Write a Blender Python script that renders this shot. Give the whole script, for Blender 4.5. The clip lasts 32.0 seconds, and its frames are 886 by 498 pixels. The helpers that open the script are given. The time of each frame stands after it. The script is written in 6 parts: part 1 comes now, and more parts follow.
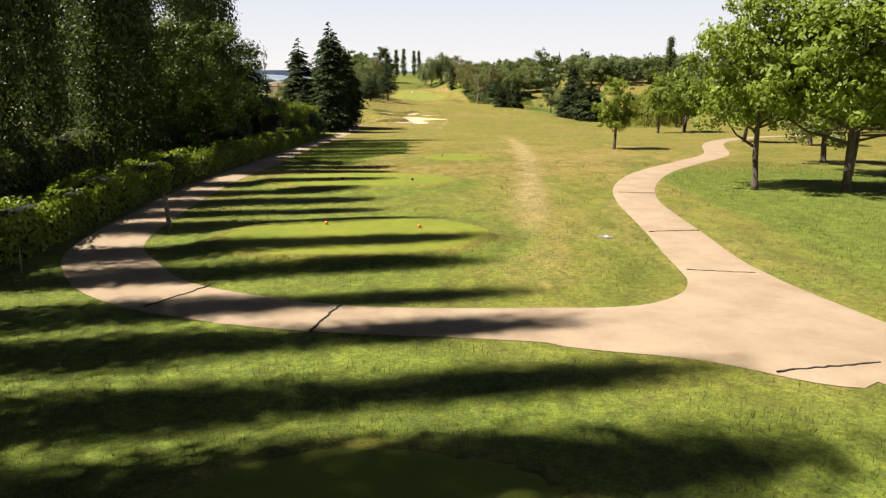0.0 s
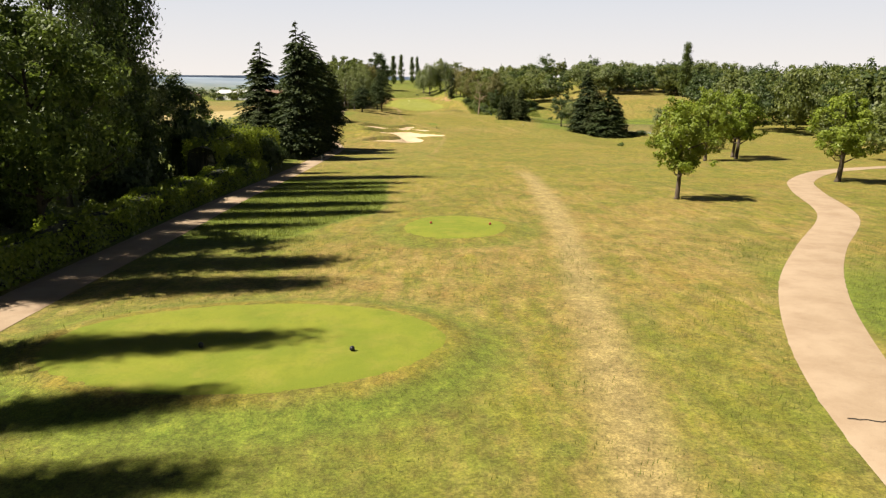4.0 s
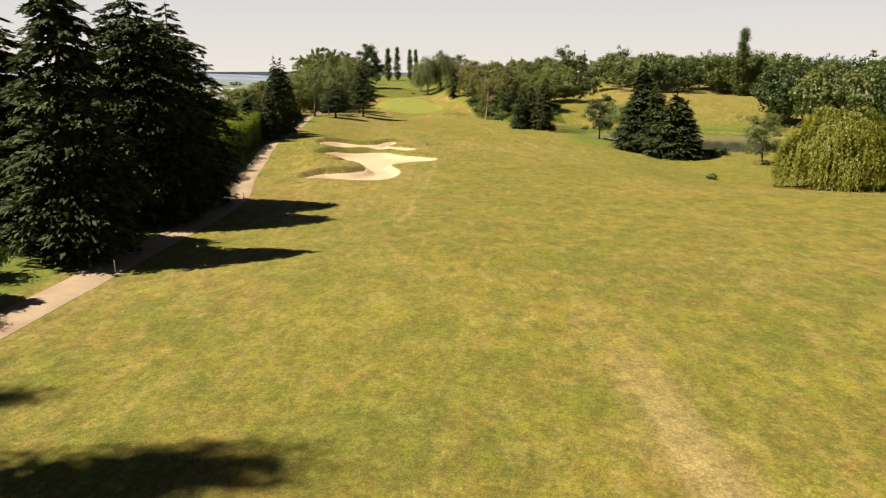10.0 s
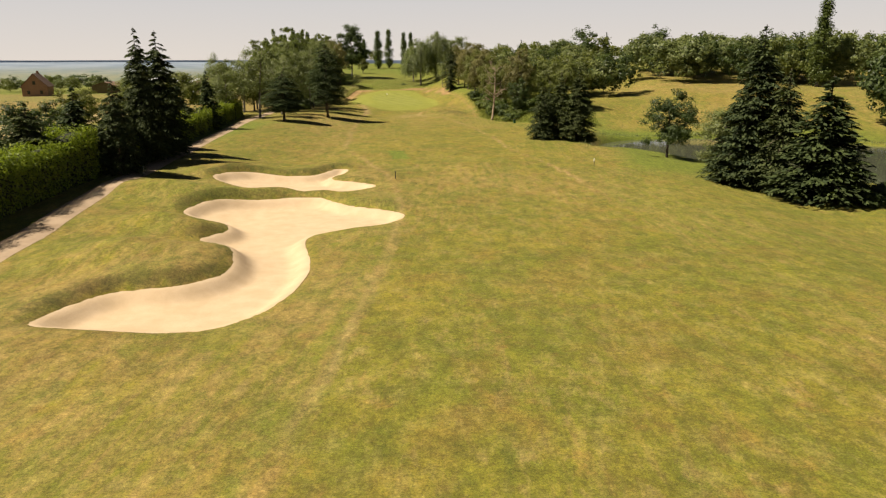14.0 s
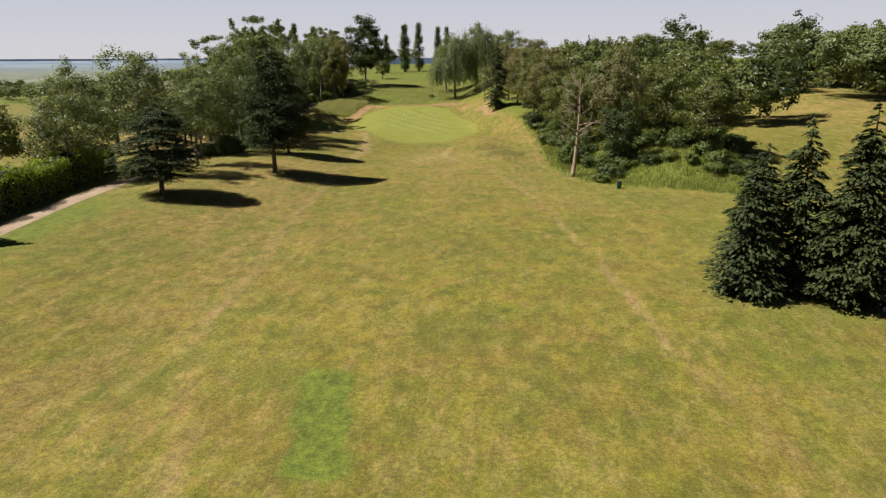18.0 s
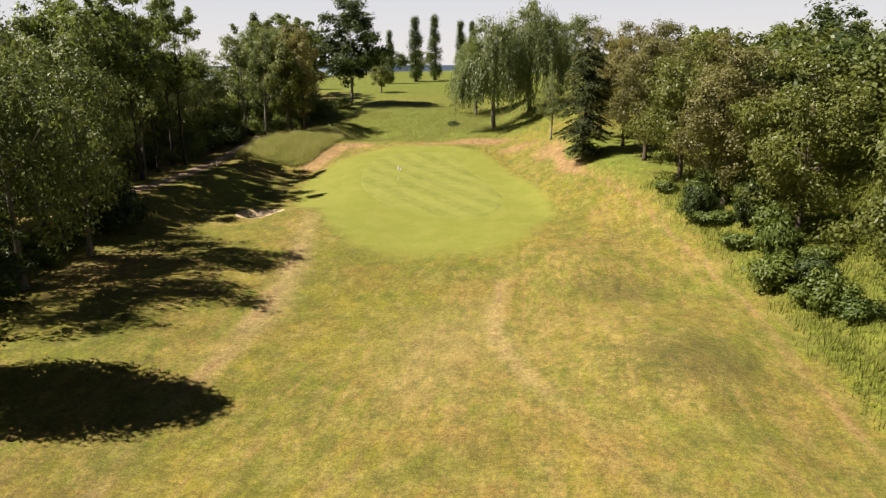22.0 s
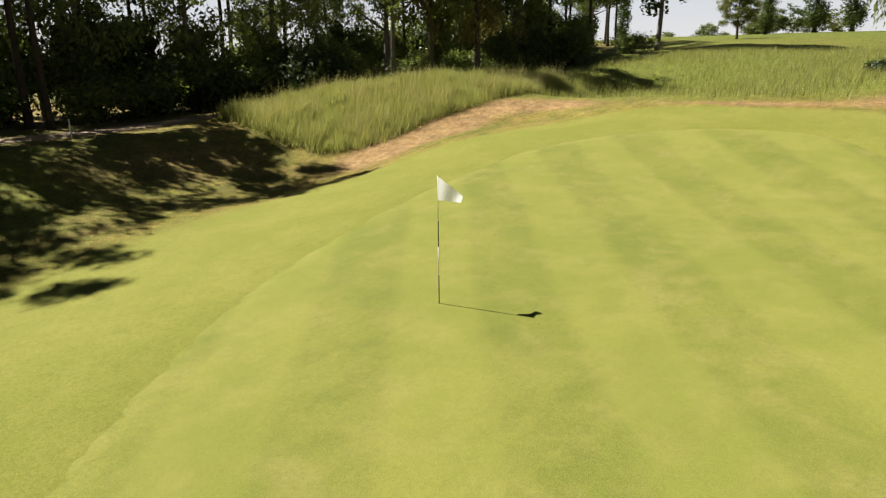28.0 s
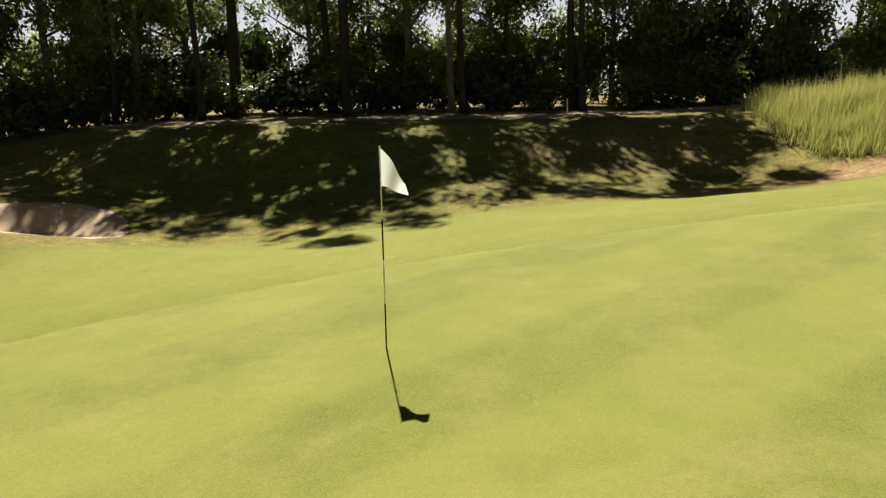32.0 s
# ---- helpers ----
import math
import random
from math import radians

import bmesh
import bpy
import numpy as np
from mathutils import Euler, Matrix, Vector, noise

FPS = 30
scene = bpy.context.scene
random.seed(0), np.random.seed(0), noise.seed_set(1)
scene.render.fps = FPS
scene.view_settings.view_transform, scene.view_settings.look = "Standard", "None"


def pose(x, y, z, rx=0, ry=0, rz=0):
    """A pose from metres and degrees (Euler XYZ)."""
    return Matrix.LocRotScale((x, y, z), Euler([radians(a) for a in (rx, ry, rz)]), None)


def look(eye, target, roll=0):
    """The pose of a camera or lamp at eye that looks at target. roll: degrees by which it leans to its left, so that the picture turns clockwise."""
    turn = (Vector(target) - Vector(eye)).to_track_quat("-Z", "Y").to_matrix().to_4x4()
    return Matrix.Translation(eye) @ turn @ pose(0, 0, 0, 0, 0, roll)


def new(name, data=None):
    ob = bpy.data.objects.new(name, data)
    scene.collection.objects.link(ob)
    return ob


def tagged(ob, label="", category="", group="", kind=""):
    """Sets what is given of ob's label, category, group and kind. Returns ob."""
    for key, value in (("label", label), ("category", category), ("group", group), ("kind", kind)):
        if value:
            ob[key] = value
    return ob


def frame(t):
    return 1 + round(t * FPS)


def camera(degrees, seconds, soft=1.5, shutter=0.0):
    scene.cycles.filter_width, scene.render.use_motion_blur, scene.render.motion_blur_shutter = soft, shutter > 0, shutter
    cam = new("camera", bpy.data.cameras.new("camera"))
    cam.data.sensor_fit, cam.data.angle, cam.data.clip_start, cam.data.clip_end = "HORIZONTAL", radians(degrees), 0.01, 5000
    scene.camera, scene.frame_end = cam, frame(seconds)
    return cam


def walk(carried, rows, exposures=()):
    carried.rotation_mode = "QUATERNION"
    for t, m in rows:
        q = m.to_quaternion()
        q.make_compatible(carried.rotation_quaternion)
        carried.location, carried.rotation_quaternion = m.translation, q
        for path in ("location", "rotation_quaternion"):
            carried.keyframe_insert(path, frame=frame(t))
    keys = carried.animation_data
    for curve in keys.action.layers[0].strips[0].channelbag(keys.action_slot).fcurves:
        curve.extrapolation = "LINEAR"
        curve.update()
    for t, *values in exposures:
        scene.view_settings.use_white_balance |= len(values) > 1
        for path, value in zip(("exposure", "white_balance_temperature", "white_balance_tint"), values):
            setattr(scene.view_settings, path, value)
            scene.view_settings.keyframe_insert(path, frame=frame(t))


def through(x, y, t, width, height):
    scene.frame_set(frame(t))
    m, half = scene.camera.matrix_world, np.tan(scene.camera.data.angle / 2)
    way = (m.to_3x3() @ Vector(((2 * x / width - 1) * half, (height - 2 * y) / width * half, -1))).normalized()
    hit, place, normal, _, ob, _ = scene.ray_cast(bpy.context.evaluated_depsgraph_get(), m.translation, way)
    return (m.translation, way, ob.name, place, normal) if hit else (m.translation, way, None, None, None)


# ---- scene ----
cam = camera(64.6, 32.0, soft=1.3)
PATH = [
    (0, (0.247, 0.087, 9.461), (0.23, 2.027, 8.975), 0.1),
    (0.5, (0.35, 2.396, 9.605), (0.333, 4.336, 9.119), 0.1),
    (1, (0.39, 5.04, 9.691), (0.376, 6.98, 9.206), 0.2),
    (1.5, (0.438, 7.604, 9.898), (0.424, 9.544, 9.414), 0.2),
    (2, (0.466, 10.436, 10.082), (0.451, 12.377, 9.6), 0.2),
    (2.5, (0.509, 13.337, 10.276), (0.494, 15.279, 9.797), 0.2),
    (3, (0.531, 16.432, 10.365), (0.516, 18.374, 9.889), 0.2),
    (3.5, (0.565, 19.725, 10.422), (0.549, 21.668, 9.948), 0.2),
    (5.5, (1.066, 34.841, 10.454), (1.046, 36.787, 9.992), 0.3),
    (6, (1.137, 38.878, 10.465), (1.116, 40.825, 10.006), 0.2),
    (6.5, (1.152, 43.163, 10.541), (1.13, 45.11, 10.082), 0.3),
    (7, (1.318, 47.583, 10.571), (1.295, 49.53, 10.113), 0.2),
    (7.5, (1.571, 52.258, 10.612), (1.545, 54.205, 10.153), 0.1),
    (8, (1.777, 57.023, 10.601), (1.749, 58.969, 10.138), 0.1),
    (8.5, (1.998, 61.785, 10.632), (1.968, 63.729, 10.164), 0.1),
    (9, (2.159, 66.905, 10.614), (2.127, 68.848, 10.142), 0.0),
    (9.5, (2.218, 71.815, 10.552), (2.185, 73.757, 10.074), 0.1),
    (10, (2.383, 77.111, 10.442), (2.348, 79.051, 9.959), 0.0),
    (10.5, (2.727, 82.903, 10.266), (2.689, 84.843, 9.779), -0.1),
    (11, (2.911, 88.801, 10.163), (2.871, 90.739, 9.67), -0.1),
    (11.5, (3.104, 94.718, 10.07), (3.062, 96.655, 9.573), -0.2),
    (12, (3.331, 100.591, 10.029), (3.287, 102.527, 9.528), -0.3),
    (12.5, (3.492, 106.684, 10.004), (3.447, 108.618, 9.499), -0.2),
    (13, (3.705, 112.966, 10.091), (3.659, 114.899, 9.581), -0.3),
    (13.5, (3.939, 120.455, 10.036), (3.891, 122.387, 9.524), -0.3),
    (14, (4.099, 128.198, 10.06), (4.051, 130.13, 9.545), -0.2),
    (14.5, (4.298, 136.447, 9.945), (4.245, 138.379, 9.43), -0.6),
    (16.5, (3.694, 171.625, 10.296), (3.588, 173.554, 9.775), -0.0),
    (17, (3.46, 180.141, 10.681), (3.331, 182.068, 10.16), -0.3),
    (17.5, (3.156, 188.736, 11.085), (3.007, 190.661, 10.563), -0.3),
    (18, (2.659, 197.43, 11.491), (2.493, 199.354, 10.97), -0.3),
    (18.5, (1.871, 206.386, 11.816), (1.693, 208.309, 11.296), -0.2),
    (19, (1.056, 214.996, 12.12), (0.867, 216.919, 11.602), -0.1),
    (19.5, (0.224, 223.643, 12.458), (0.025, 225.565, 11.942), -0.1),
    (20, (-0.553, 232.292, 12.668), (-0.765, 234.212, 12.152), -0.2),
    (20.5, (-1.474, 240.946, 12.549), (-1.686, 242.868, 12.036), -0.1),
    (21, (-2.417, 250.01, 12.068), (-2.632, 251.933, 11.562), -0.0),
    (21.5, (-3.614, 259.708, 11.503), (-3.829, 261.632, 10.998), -0.0),
    (22, (-4.987, 269.216, 11.017), (-5.205, 271.14, 10.515), -0.4),
    (22.5, (-6.276, 278.435, 10.277), (-6.496, 280.358, 9.772), -0.3),
    (23, (-7.475, 287.033, 9.2), (-7.707, 288.954, 8.694), -0.2),
    (23.5, (-8.473, 294.765, 8.054), (-8.734, 296.683, 7.549), -0.1),
    (24, (-9.047, 301.464, 7.144), (-9.362, 303.373, 6.638), -0.1),
    (24.5, (-9.456, 307.439, 6.298), (-9.842, 309.335, 5.79), -0.2),
    (26.5, (-10.299, 324.413, 3.976), (-11.057, 326.19, 3.458), -0.3),
    (27, (-10.518, 327.018, 3.535), (-11.404, 328.736, 3.022), -0.4),
    (27.5, (-10.772, 329.274, 3.224), (-11.794, 330.916, 2.715), -0.5),
    (28, (-10.919, 331.079, 2.985), (-12.083, 332.624, 2.477), -0.6),
    (28.5, (-11.049, 332.563, 2.69), (-12.364, 333.984, 2.189), -0.7),
    (29, (-11.003, 333.74, 2.5), (-12.46, 335.018, 2.003), -0.6),
    (29.5, (-10.949, 334.877, 2.34), (-12.533, 335.995, 1.849), -0.6),
    (30, (-10.758, 336.098, 2.235), (-12.457, 337.033, 1.747), -0.6),
    (30.5, (-10.624, 337.332, 2.134), (-12.425, 338.055, 1.65), -0.5),
    (31, (-10.534, 338.538, 2.025), (-12.42, 339.002, 1.546), -0.7),
    (31.5, (-10.527, 339.65, 1.972), (-12.46, 339.838, 1.497), -0.8),
    (32, (-10.68, 340.734, 1.934), (-12.622, 340.643, 1.461), -0.8),
]
walk(cam, [(t, look(eye, target, roll)) for t, eye, target, roll in PATH],
     exposures=[(0, 1.28, 6300, 10), (5, 1.15, 6650, 10), (9, 1.06, 6900, 10), (14.5, 0.78, 6950, 11), (16.5, 0.52, 5950, 12), (17.5, 0.60, 5900, 12), (19, 0.98, 6500, 11), (21.5, 1.04, 6750, 11), (23, 1.14, 5750, 9), (24.5, 1.14, 5700, 6), (26.5, 1.02, 6300, 7), (32, 1.06, 6300, 8)])

# ---- world, sun, exposure ----
world = bpy.data.worlds.new("world")
scene.world = world
world.use_nodes = True
wn = world.node_tree.nodes
wl = world.node_tree.links
sky = wn.new("ShaderNodeTexSky")
sky.sky_type = 'NISHITA'
sky.sun_disc = False
sky.sun_elevation = radians(52)
sky.sun_rotation = radians(258)
sky.altitude = 150
sky.air_density = 0.5
sky.dust_density = 0.3
sky.ozone_density = 0.6
hsv = wn.new("ShaderNodeHueSaturation")
hsv.inputs["Value"].default_value = 0.33
hsv.inputs["Saturation"].default_value = 0.9
wl.new(sky.outputs["Color"], hsv.inputs["Color"])
wn["Background"].inputs["Strength"].default_value = 0.05
# summer haze that whitens the lowest sky all round the horizon
way = wn.new("ShaderNodeTexCoord")
height = wn.new("ShaderNodeSeparateXYZ")
wl.new(way.outputs["Generated"], height.inputs["Vector"])
haze = wn.new("ShaderNodeValToRGB")
haze.color_ramp.elements[1].position = 0.30
haze.color_ramp.elements.new(0.12)
haze.color_ramp.elements.new(0.21)
for el, c in zip(haze.color_ramp.elements, (1.0, 0.93, 0.30, 0.0)):
    el.color = (c, c, c, 1)
wl.new(height.outputs["Z"], haze.inputs["Fac"])
tone = wn.new("ShaderNodeValToRGB")
tone.color_ramp.elements[0].position, tone.color_ramp.elements[0].color = 0.0, (8.2, 7.7, 7.3, 1)
tone.color_ramp.elements[1].position, tone.color_ramp.elements[1].color = 0.12, (6.7, 7.0, 7.6, 1)
wl.new(height.outputs["Z"], tone.inputs["Fac"])
blend = wn.new("ShaderNodeMix")
blend.data_type = 'RGBA'
wl.new(haze.outputs["Color"], blend.inputs[0])
wl.new(hsv.outputs["Color"], blend.inputs[6])
wl.new(tone.outputs["Color"], blend.inputs[7])
wl.new(blend.outputs[2], wn["Background"].inputs["Color"])

sun = new("sun", bpy.data.lights.new("sun", 'SUN'))
sun.data.energy = 5.0
sun.data.angle = radians(0.6)
sun.data.color = (1.0, 0.93, 0.80)
sun.matrix_world = look((-98, -20, 130), (0, 0, 0))


# ---- shape of the land ----
def spline(xs, ys, x):
    """Smooth curve through the knots xs, ys."""
    xs, ys = np.asarray(xs, float), np.asarray(ys, float)
    dx = np.diff(xs)
    d = np.diff(ys) / dx
    m = np.zeros_like(ys)
    m[1:-1] = (d[:-1] * dx[1:] + d[1:] * dx[:-1]) / (xs[2:] - xs[:-2])
    x = np.clip(np.asarray(x, float), xs[0], xs[-1])
    i = np.clip(np.searchsorted(xs, x) - 1, 0, len(xs) - 2)
    h = xs[i + 1] - xs[i]
    t = (x - xs[i]) / h
    return ((1 + 2 * t) * (1 - t) ** 2) * ys[i] + t * (1 - t) ** 2 * h * m[i] + t * t * (3 - 2 * t) * ys[i + 1] + t * t * (t - 1) * h * m[i + 1]


def sstep(a, b, x):
    t = np.clip((np.asarray(x, float) - a) / (b - a), 0, 1)
    return t * t * (3 - 2 * t)


def window(a, b, c, d, v):
    return sstep(a, b, v) * (1 - sstep(c, d, v))


def mound(x, y, cx, cy, rx, ry, h, turn=0.0):
    c, s = math.cos(radians(turn)), math.sin(radians(turn))
    u = ((x - cx) * c + (y - cy) * s) / rx
    v = (-(x - cx) * s + (y - cy) * c) / ry
    return h * np.exp(-(u * u + v * v))


def vnoise(x, y, scale, seed=0):
    """Smooth value noise, 0 to 1."""
    x, y = np.asarray(x, float) / scale + 913.7 + seed * 17.3, np.asarray(y, float) / scale + 517.1 + seed * 5.9
    ix, iy = np.floor(x).astype(np.int64), np.floor(y).astype(np.int64)
    fx, fy = x - ix, y - iy
    fx, fy = fx * fx * (3 - 2 * fx), fy * fy * (3 - 2 * fy)

    def h(a, b):
        n = (a * 374761393 + b * 668265263 + seed * 144665) & 0x7fffffff
        n = ((n ^ (n >> 13)) * 1274126177) & 0x7fffffff
        return ((n ^ (n >> 16)) & 0xffff) / 65535.0
    return (h(ix, iy) * (1 - fx) + h(ix + 1, iy) * fx) * (1 - fy) + (h(ix, iy + 1) * (1 - fx) + h(ix + 1, iy + 1) * fx) * fy


PROFILE_Y = [-60, 0, 20, 40, 60, 80, 115, 135, 160, 185, 200, 230, 260, 280, 315, 330, 340, 350, 363, 380, 432, 510, 700]
PROFILE_Z = [5.6, 4.2, 3.55, 3.2, 2.2, 1.4, 0.1, -0.75, -1.5, -2.1, -1.95, -1.75, -1.9, -2.2, -2.5, -1.7, -0.9, -0.2, 1.5, 2.4, 5.6, 8.4, 8.0]
MOUNDS = [(-28, 333, 6, 5, -.7), (-31, 349, 4.5, 7, -1.3), (-27, 371, 5, 7, -2.3), (-36.8, 360.5, 4.2, 7.5, 0.95), (-27, 357, 5, 3, -.5), (28, 286, 9, 9, 1.6), (-27.5, 339.5, 5, 6, -.75), (-3.5, 372, 6, 7, .8), (16, 235, 6, 6, .5),
          (-25.0, 329.5, 1.6, 3.6, .32), (-14, 357, 10, 4.5, .5), (-10, 366, 6, 5, .7), (2.6, 301, 4.6, 6, 1.4), (-0.6, 316, 3.6, 5, 1.0), (2, 290, 4, 4, .5)]
WATER_Z = -3.25


def axis(y):
    """Middle line of the fairway."""
    return spline([-60, 200, 270, 300, 345, 380, 520], [1, 1, 0, -5, -16, -19, -24], y)


def land(x, y):
    x, y = np.asarray(x, float), np.asarray(y, float)
    z = spline(PROFILE_Y, PROFILE_Z, y)
    u = x - axis(y)
    z = z + sstep(-13, -30, x) * (0.5 + 1.2 * window(130, 200, 300, 335, y))
    z = z + 3.6 * sstep(9, 27 - 7 * sstep(310, 340, y), u) * sstep(268, 302, y) * (1 - sstep(400, 470, y))
    bank = sstep(-31.5, -38.0, x) * window(306, 326, 384, 404, y)
    z = z * (1 - bank) + bank * spline([300, 318, 330, 345, 356, 372, 405], [-0.6, -0.1, 0.25, 0.4, 0.65, 1.3, 4.4], y)
    z = z - 1.1 * sstep(24, 38, x) * window(140, 165, 262, 275, y)
    z = z + 2.6 * sstep(0, 60, (y - 258) * 0.75 + (x - 45) * 0.45) * sstep(30, 55, x) * (1 - .5 * sstep(258, 300, y) * sstep(60, 50, x))
    for m in MOUNDS:
        z = z + mound(x, y, *m)
    low = sstep(0, -38, x + 48 + 14 * sstep(250, 310, y)) * sstep(60, 120, y)
    z = z * (1 - low) + low * -2.3 - 42 * sstep(170, 950, -x)
    z = z + 62 * sstep(2400, 4700, np.hypot(x, y)) * sstep(-300, -1500, x)
    # pond bed
    z = z - 2.2 * sstep(0.9, -2.5, loop_sdf(POND, x, y))
    return z


# ---- signed distances of the mown, sanded and paved areas ----
def smooth_loop(pts, k=6):
    """Closed smooth outline through the points."""
    p = np.array(pts, float)
    n = len(p)
    out = []
    for i in range(n):
        a, b, c, d = p[i - 1], p[i], p[(i + 1) % n], p[(i + 2) % n]
        for t in np.arange(k) / k:
            out.append(0.5 * (2 * b + (c - a) * t + (2 * a - 5 * b + 4 * c - d) * t * t + (3 * b - a - 3 * c + d) * t ** 3))
    return np.array(out)


def smooth_line(pts, k=6):
    p = np.array(pts, float)
    p = np.vstack([2 * p[0] - p[1], p, 2 * p[-1] - p[-2]])
    out = []
    for i in range(1, len(p) - 2):
        a, b, c, d = p[i - 1], p[i], p[i + 1], p[i + 2]
        for t in np.arange(k) / k:
            out.append(0.5 * (2 * b + (c - a) * t + (2 * a - 5 * b + 4 * c - d) * t * t + (3 * b - a - 3 * c + d) * t ** 3))
    out.append(p[-2])
    return np.array(out)


def loop_sdf(loop, x, y):
    """Signed distance to a closed outline, negative inside; far points get 99."""
    x, y = np.asarray(x, float), np.asarray(y, float)
    d = np.full(x.shape, 99.0)
    lo, hi = loop.min(0) - 8, loop.max(0) + 8
    near = (x > lo[0]) & (x < hi[0]) & (y > lo[1]) & (y < hi[1])
    if not near.any():
        return d
    px, py = x[near], y[near]
    best = np.full(px.shape, 1e9)
    inside = np.zeros(px.shape, bool)
    for (ax, ay), (bx, by) in zip(loop, np.roll(loop, -1, 0)):
        ex, ey = bx - ax, by - ay
        t = np.clip(((px - ax) * ex + (py - ay) * ey) / (ex * ex + ey * ey + 1e-12), 0, 1)
        best = np.minimum(best, (px - ax - t * ex) ** 2 + (py - ay - t * ey) ** 2)
        cross = (ay > py) != (by > py)
        inside ^= cross & (px < ex * (py - ay) / (ey if abs(ey) > 1e-9 else 1e-9) + ax)
    d[near] = np.where(inside, -np.sqrt(best), np.sqrt(best))
    return d


def band_sdf(line, x, y):
    """Signed distance to a band; line has rows x, y, half width."""
    x, y = np.asarray(x, float), np.asarray(y, float)
    d = np.full(x.shape, 99.0)
    lo, hi = line[:, :2].min(0) - 8, line[:, :2].max(0) + 8
    near = (x > lo[0]) & (x < hi[0]) & (y > lo[1]) & (y < hi[1])
    if not near.any():
        return d
    px, py = x[near], y[near]
    best = np.full(px.shape, 99.0)
    for (ax, ay, aw), (bx, by, bw) in zip(line[:-1], line[1:]):
        ex, ey = bx - ax, by - ay
        t = np.clip(((px - ax) * ex + (py - ay) * ey) / (ex * ex + ey * ey + 1e-12), 0, 1)
        best = np.minimum(best, np.hypot(px - ax - t * ex, py - ay - t * ey) - (aw + (bw - aw) * t))
    d[near] = best
    return d


def blob(cx, cy, rx, ry, turn=0, wob=0.06, n=14, seed=1):
    r = random.Random(seed)
    c, s = math.cos(radians(turn)), math.sin(radians(turn))
    pts = []
    for i in range(n):
        a = 2 * math.pi * i / n
        k = 1 + r.uniform(-wob, wob)
        u, v = rx * k * math.cos(a), ry * k * math.sin(a)
        pts.append((cx + u * c - v * s, cy + u * s + v * c))
    return smooth_loop(pts)


POND = smooth_loop([(24, 231), (30, 231.8), (35, 228), (41, 216), (48, 208), (58, 205), (68, 212), (74, 228), (70, 245), (58, 253), (44, 255), (31, 251), (25, 242)])
BUNKER_A = smooth_loop([(-15.4, 158), (-14.2, 162), (-11, 163.4), (-9.3, 166), (-9.9, 169.5), (-12, 173), (-13.9, 174.8), (-12.9, 177.6), (-14.6, 181),
                        (-18.6, 184), (-17, 188.6), (-12.2, 191), (-8.7, 191.2), (-5.5, 188.2), (-1.6, 186.2), (-0.4, 184), (-1.6, 181), (-4.9, 178.5),
                        (-6.6, 175.5), (-5.1, 169.5), (-4.6, 165.5), (-5.2, 160), (-7.4, 156.7), (-11, 156.2), (-14.4, 156.6)])
BUNKER_B = smooth_loop([(-21.2, 199.4), (-18.6, 202.8), (-14.8, 203.4), (-12.2, 204.2), (-10.9, 206.1), (-10, 207.9), (-8.7, 207.9), (-8.6, 205.3), (-9.6, 203),
                        (-9, 201), (-6.8, 200), (-4.8, 198.8), (-4.6, 197.2), (-7.5, 194.4), (-11.2, 193.4), (-15, 194.4), (-19.4, 196.6)])
BUNKER_G = smooth_loop([(-29.9, 327.2), (-30.3, 329.6), (-28.9, 331.4), (-27.2, 331.8), (-26.4, 330), (-26.8, 327.4), (-27.8, 325.7), (-29, 325.9)])
GREEN = smooth_loop([(-13.2, 329.6), (-16.9, 332), (-19.8, 336), (-21.6, 340), (-22.8, 346), (-22.6, 351.6), (-19.6, 354.6), (-15.2, 355.2), (-12.2, 352.8),
                     (-10.6, 347.5), (-8.4, 342), (-6.6, 336), (-7.2, 331), (-9.6, 329)])
APRON = smooth_loop([(-11, 315.6), (-17, 316.6), (-21, 320.5), (-24.2, 330), (-27.4, 338), (-28, 345), (-26.6, 352.5), (-21, 357.6), (-14, 358), (-9.6, 354.5),
                     (-7, 347), (-4.4, 340), (-2.8, 332), (-3.4, 322), (-5.6, 316.4)])
TEE_A = blob(-4.8, 41.6, 5.6, 4.0, 3, .03, seed=4)
TEE_B = blob(1.0, 62.2, 3.05, 4.1, 0, .03, seed=5)
TEE_C = blob(-3.2, 25.4, 5.0, 3.4, 8, .04, seed=6)
TEE_D = blob(-0.8, 6.4, 3.4, 3.2, 0, .03, seed=7)
PATH_LEFT = smooth_line([(6.4, 15.6, 1.6), (3.2, 15.85, 1.35), (0.3, 16.0, 1.1), (-2.5, 16.25, 1.05), (-5.1, 17.0, 1.15), (-8.0, 18.5, 1.25), (-10.2, 21, 1.35),
                         (-12.0, 24.6, 1.2), (-12.9, 32, 1.1), (-13.9, 45, 1.1), (-14.9, 60, 1.15), (-15.6, 75, 1.1), (-15.8, 90, 1.1), (-16.1, 105, 1.05),
                         (-16.9, 125, 1.05), (-17.9, 140, 1.05), (-21.4, 156, 1.05), (-24.2, 172, 1.0), (-26.6, 185, 1.0), (-28.2, 205, 1.0), (-30.6, 225, 1.0),
                         (-32.2, 238, 1.0), (-34.6, 254, 1.0), (-36.2, 270, 1.0), (-37.6, 283, .95), (-40.2, 299, .95), (-41.4, 315, .95), (-40.8, 327, .95),
                         (-40.0, 336, .95), (-40.6, 347, .95), (-41.6, 356, .9), (-43.4, 368, .9), (-47, 384, .9), (-52, 405, .9)])
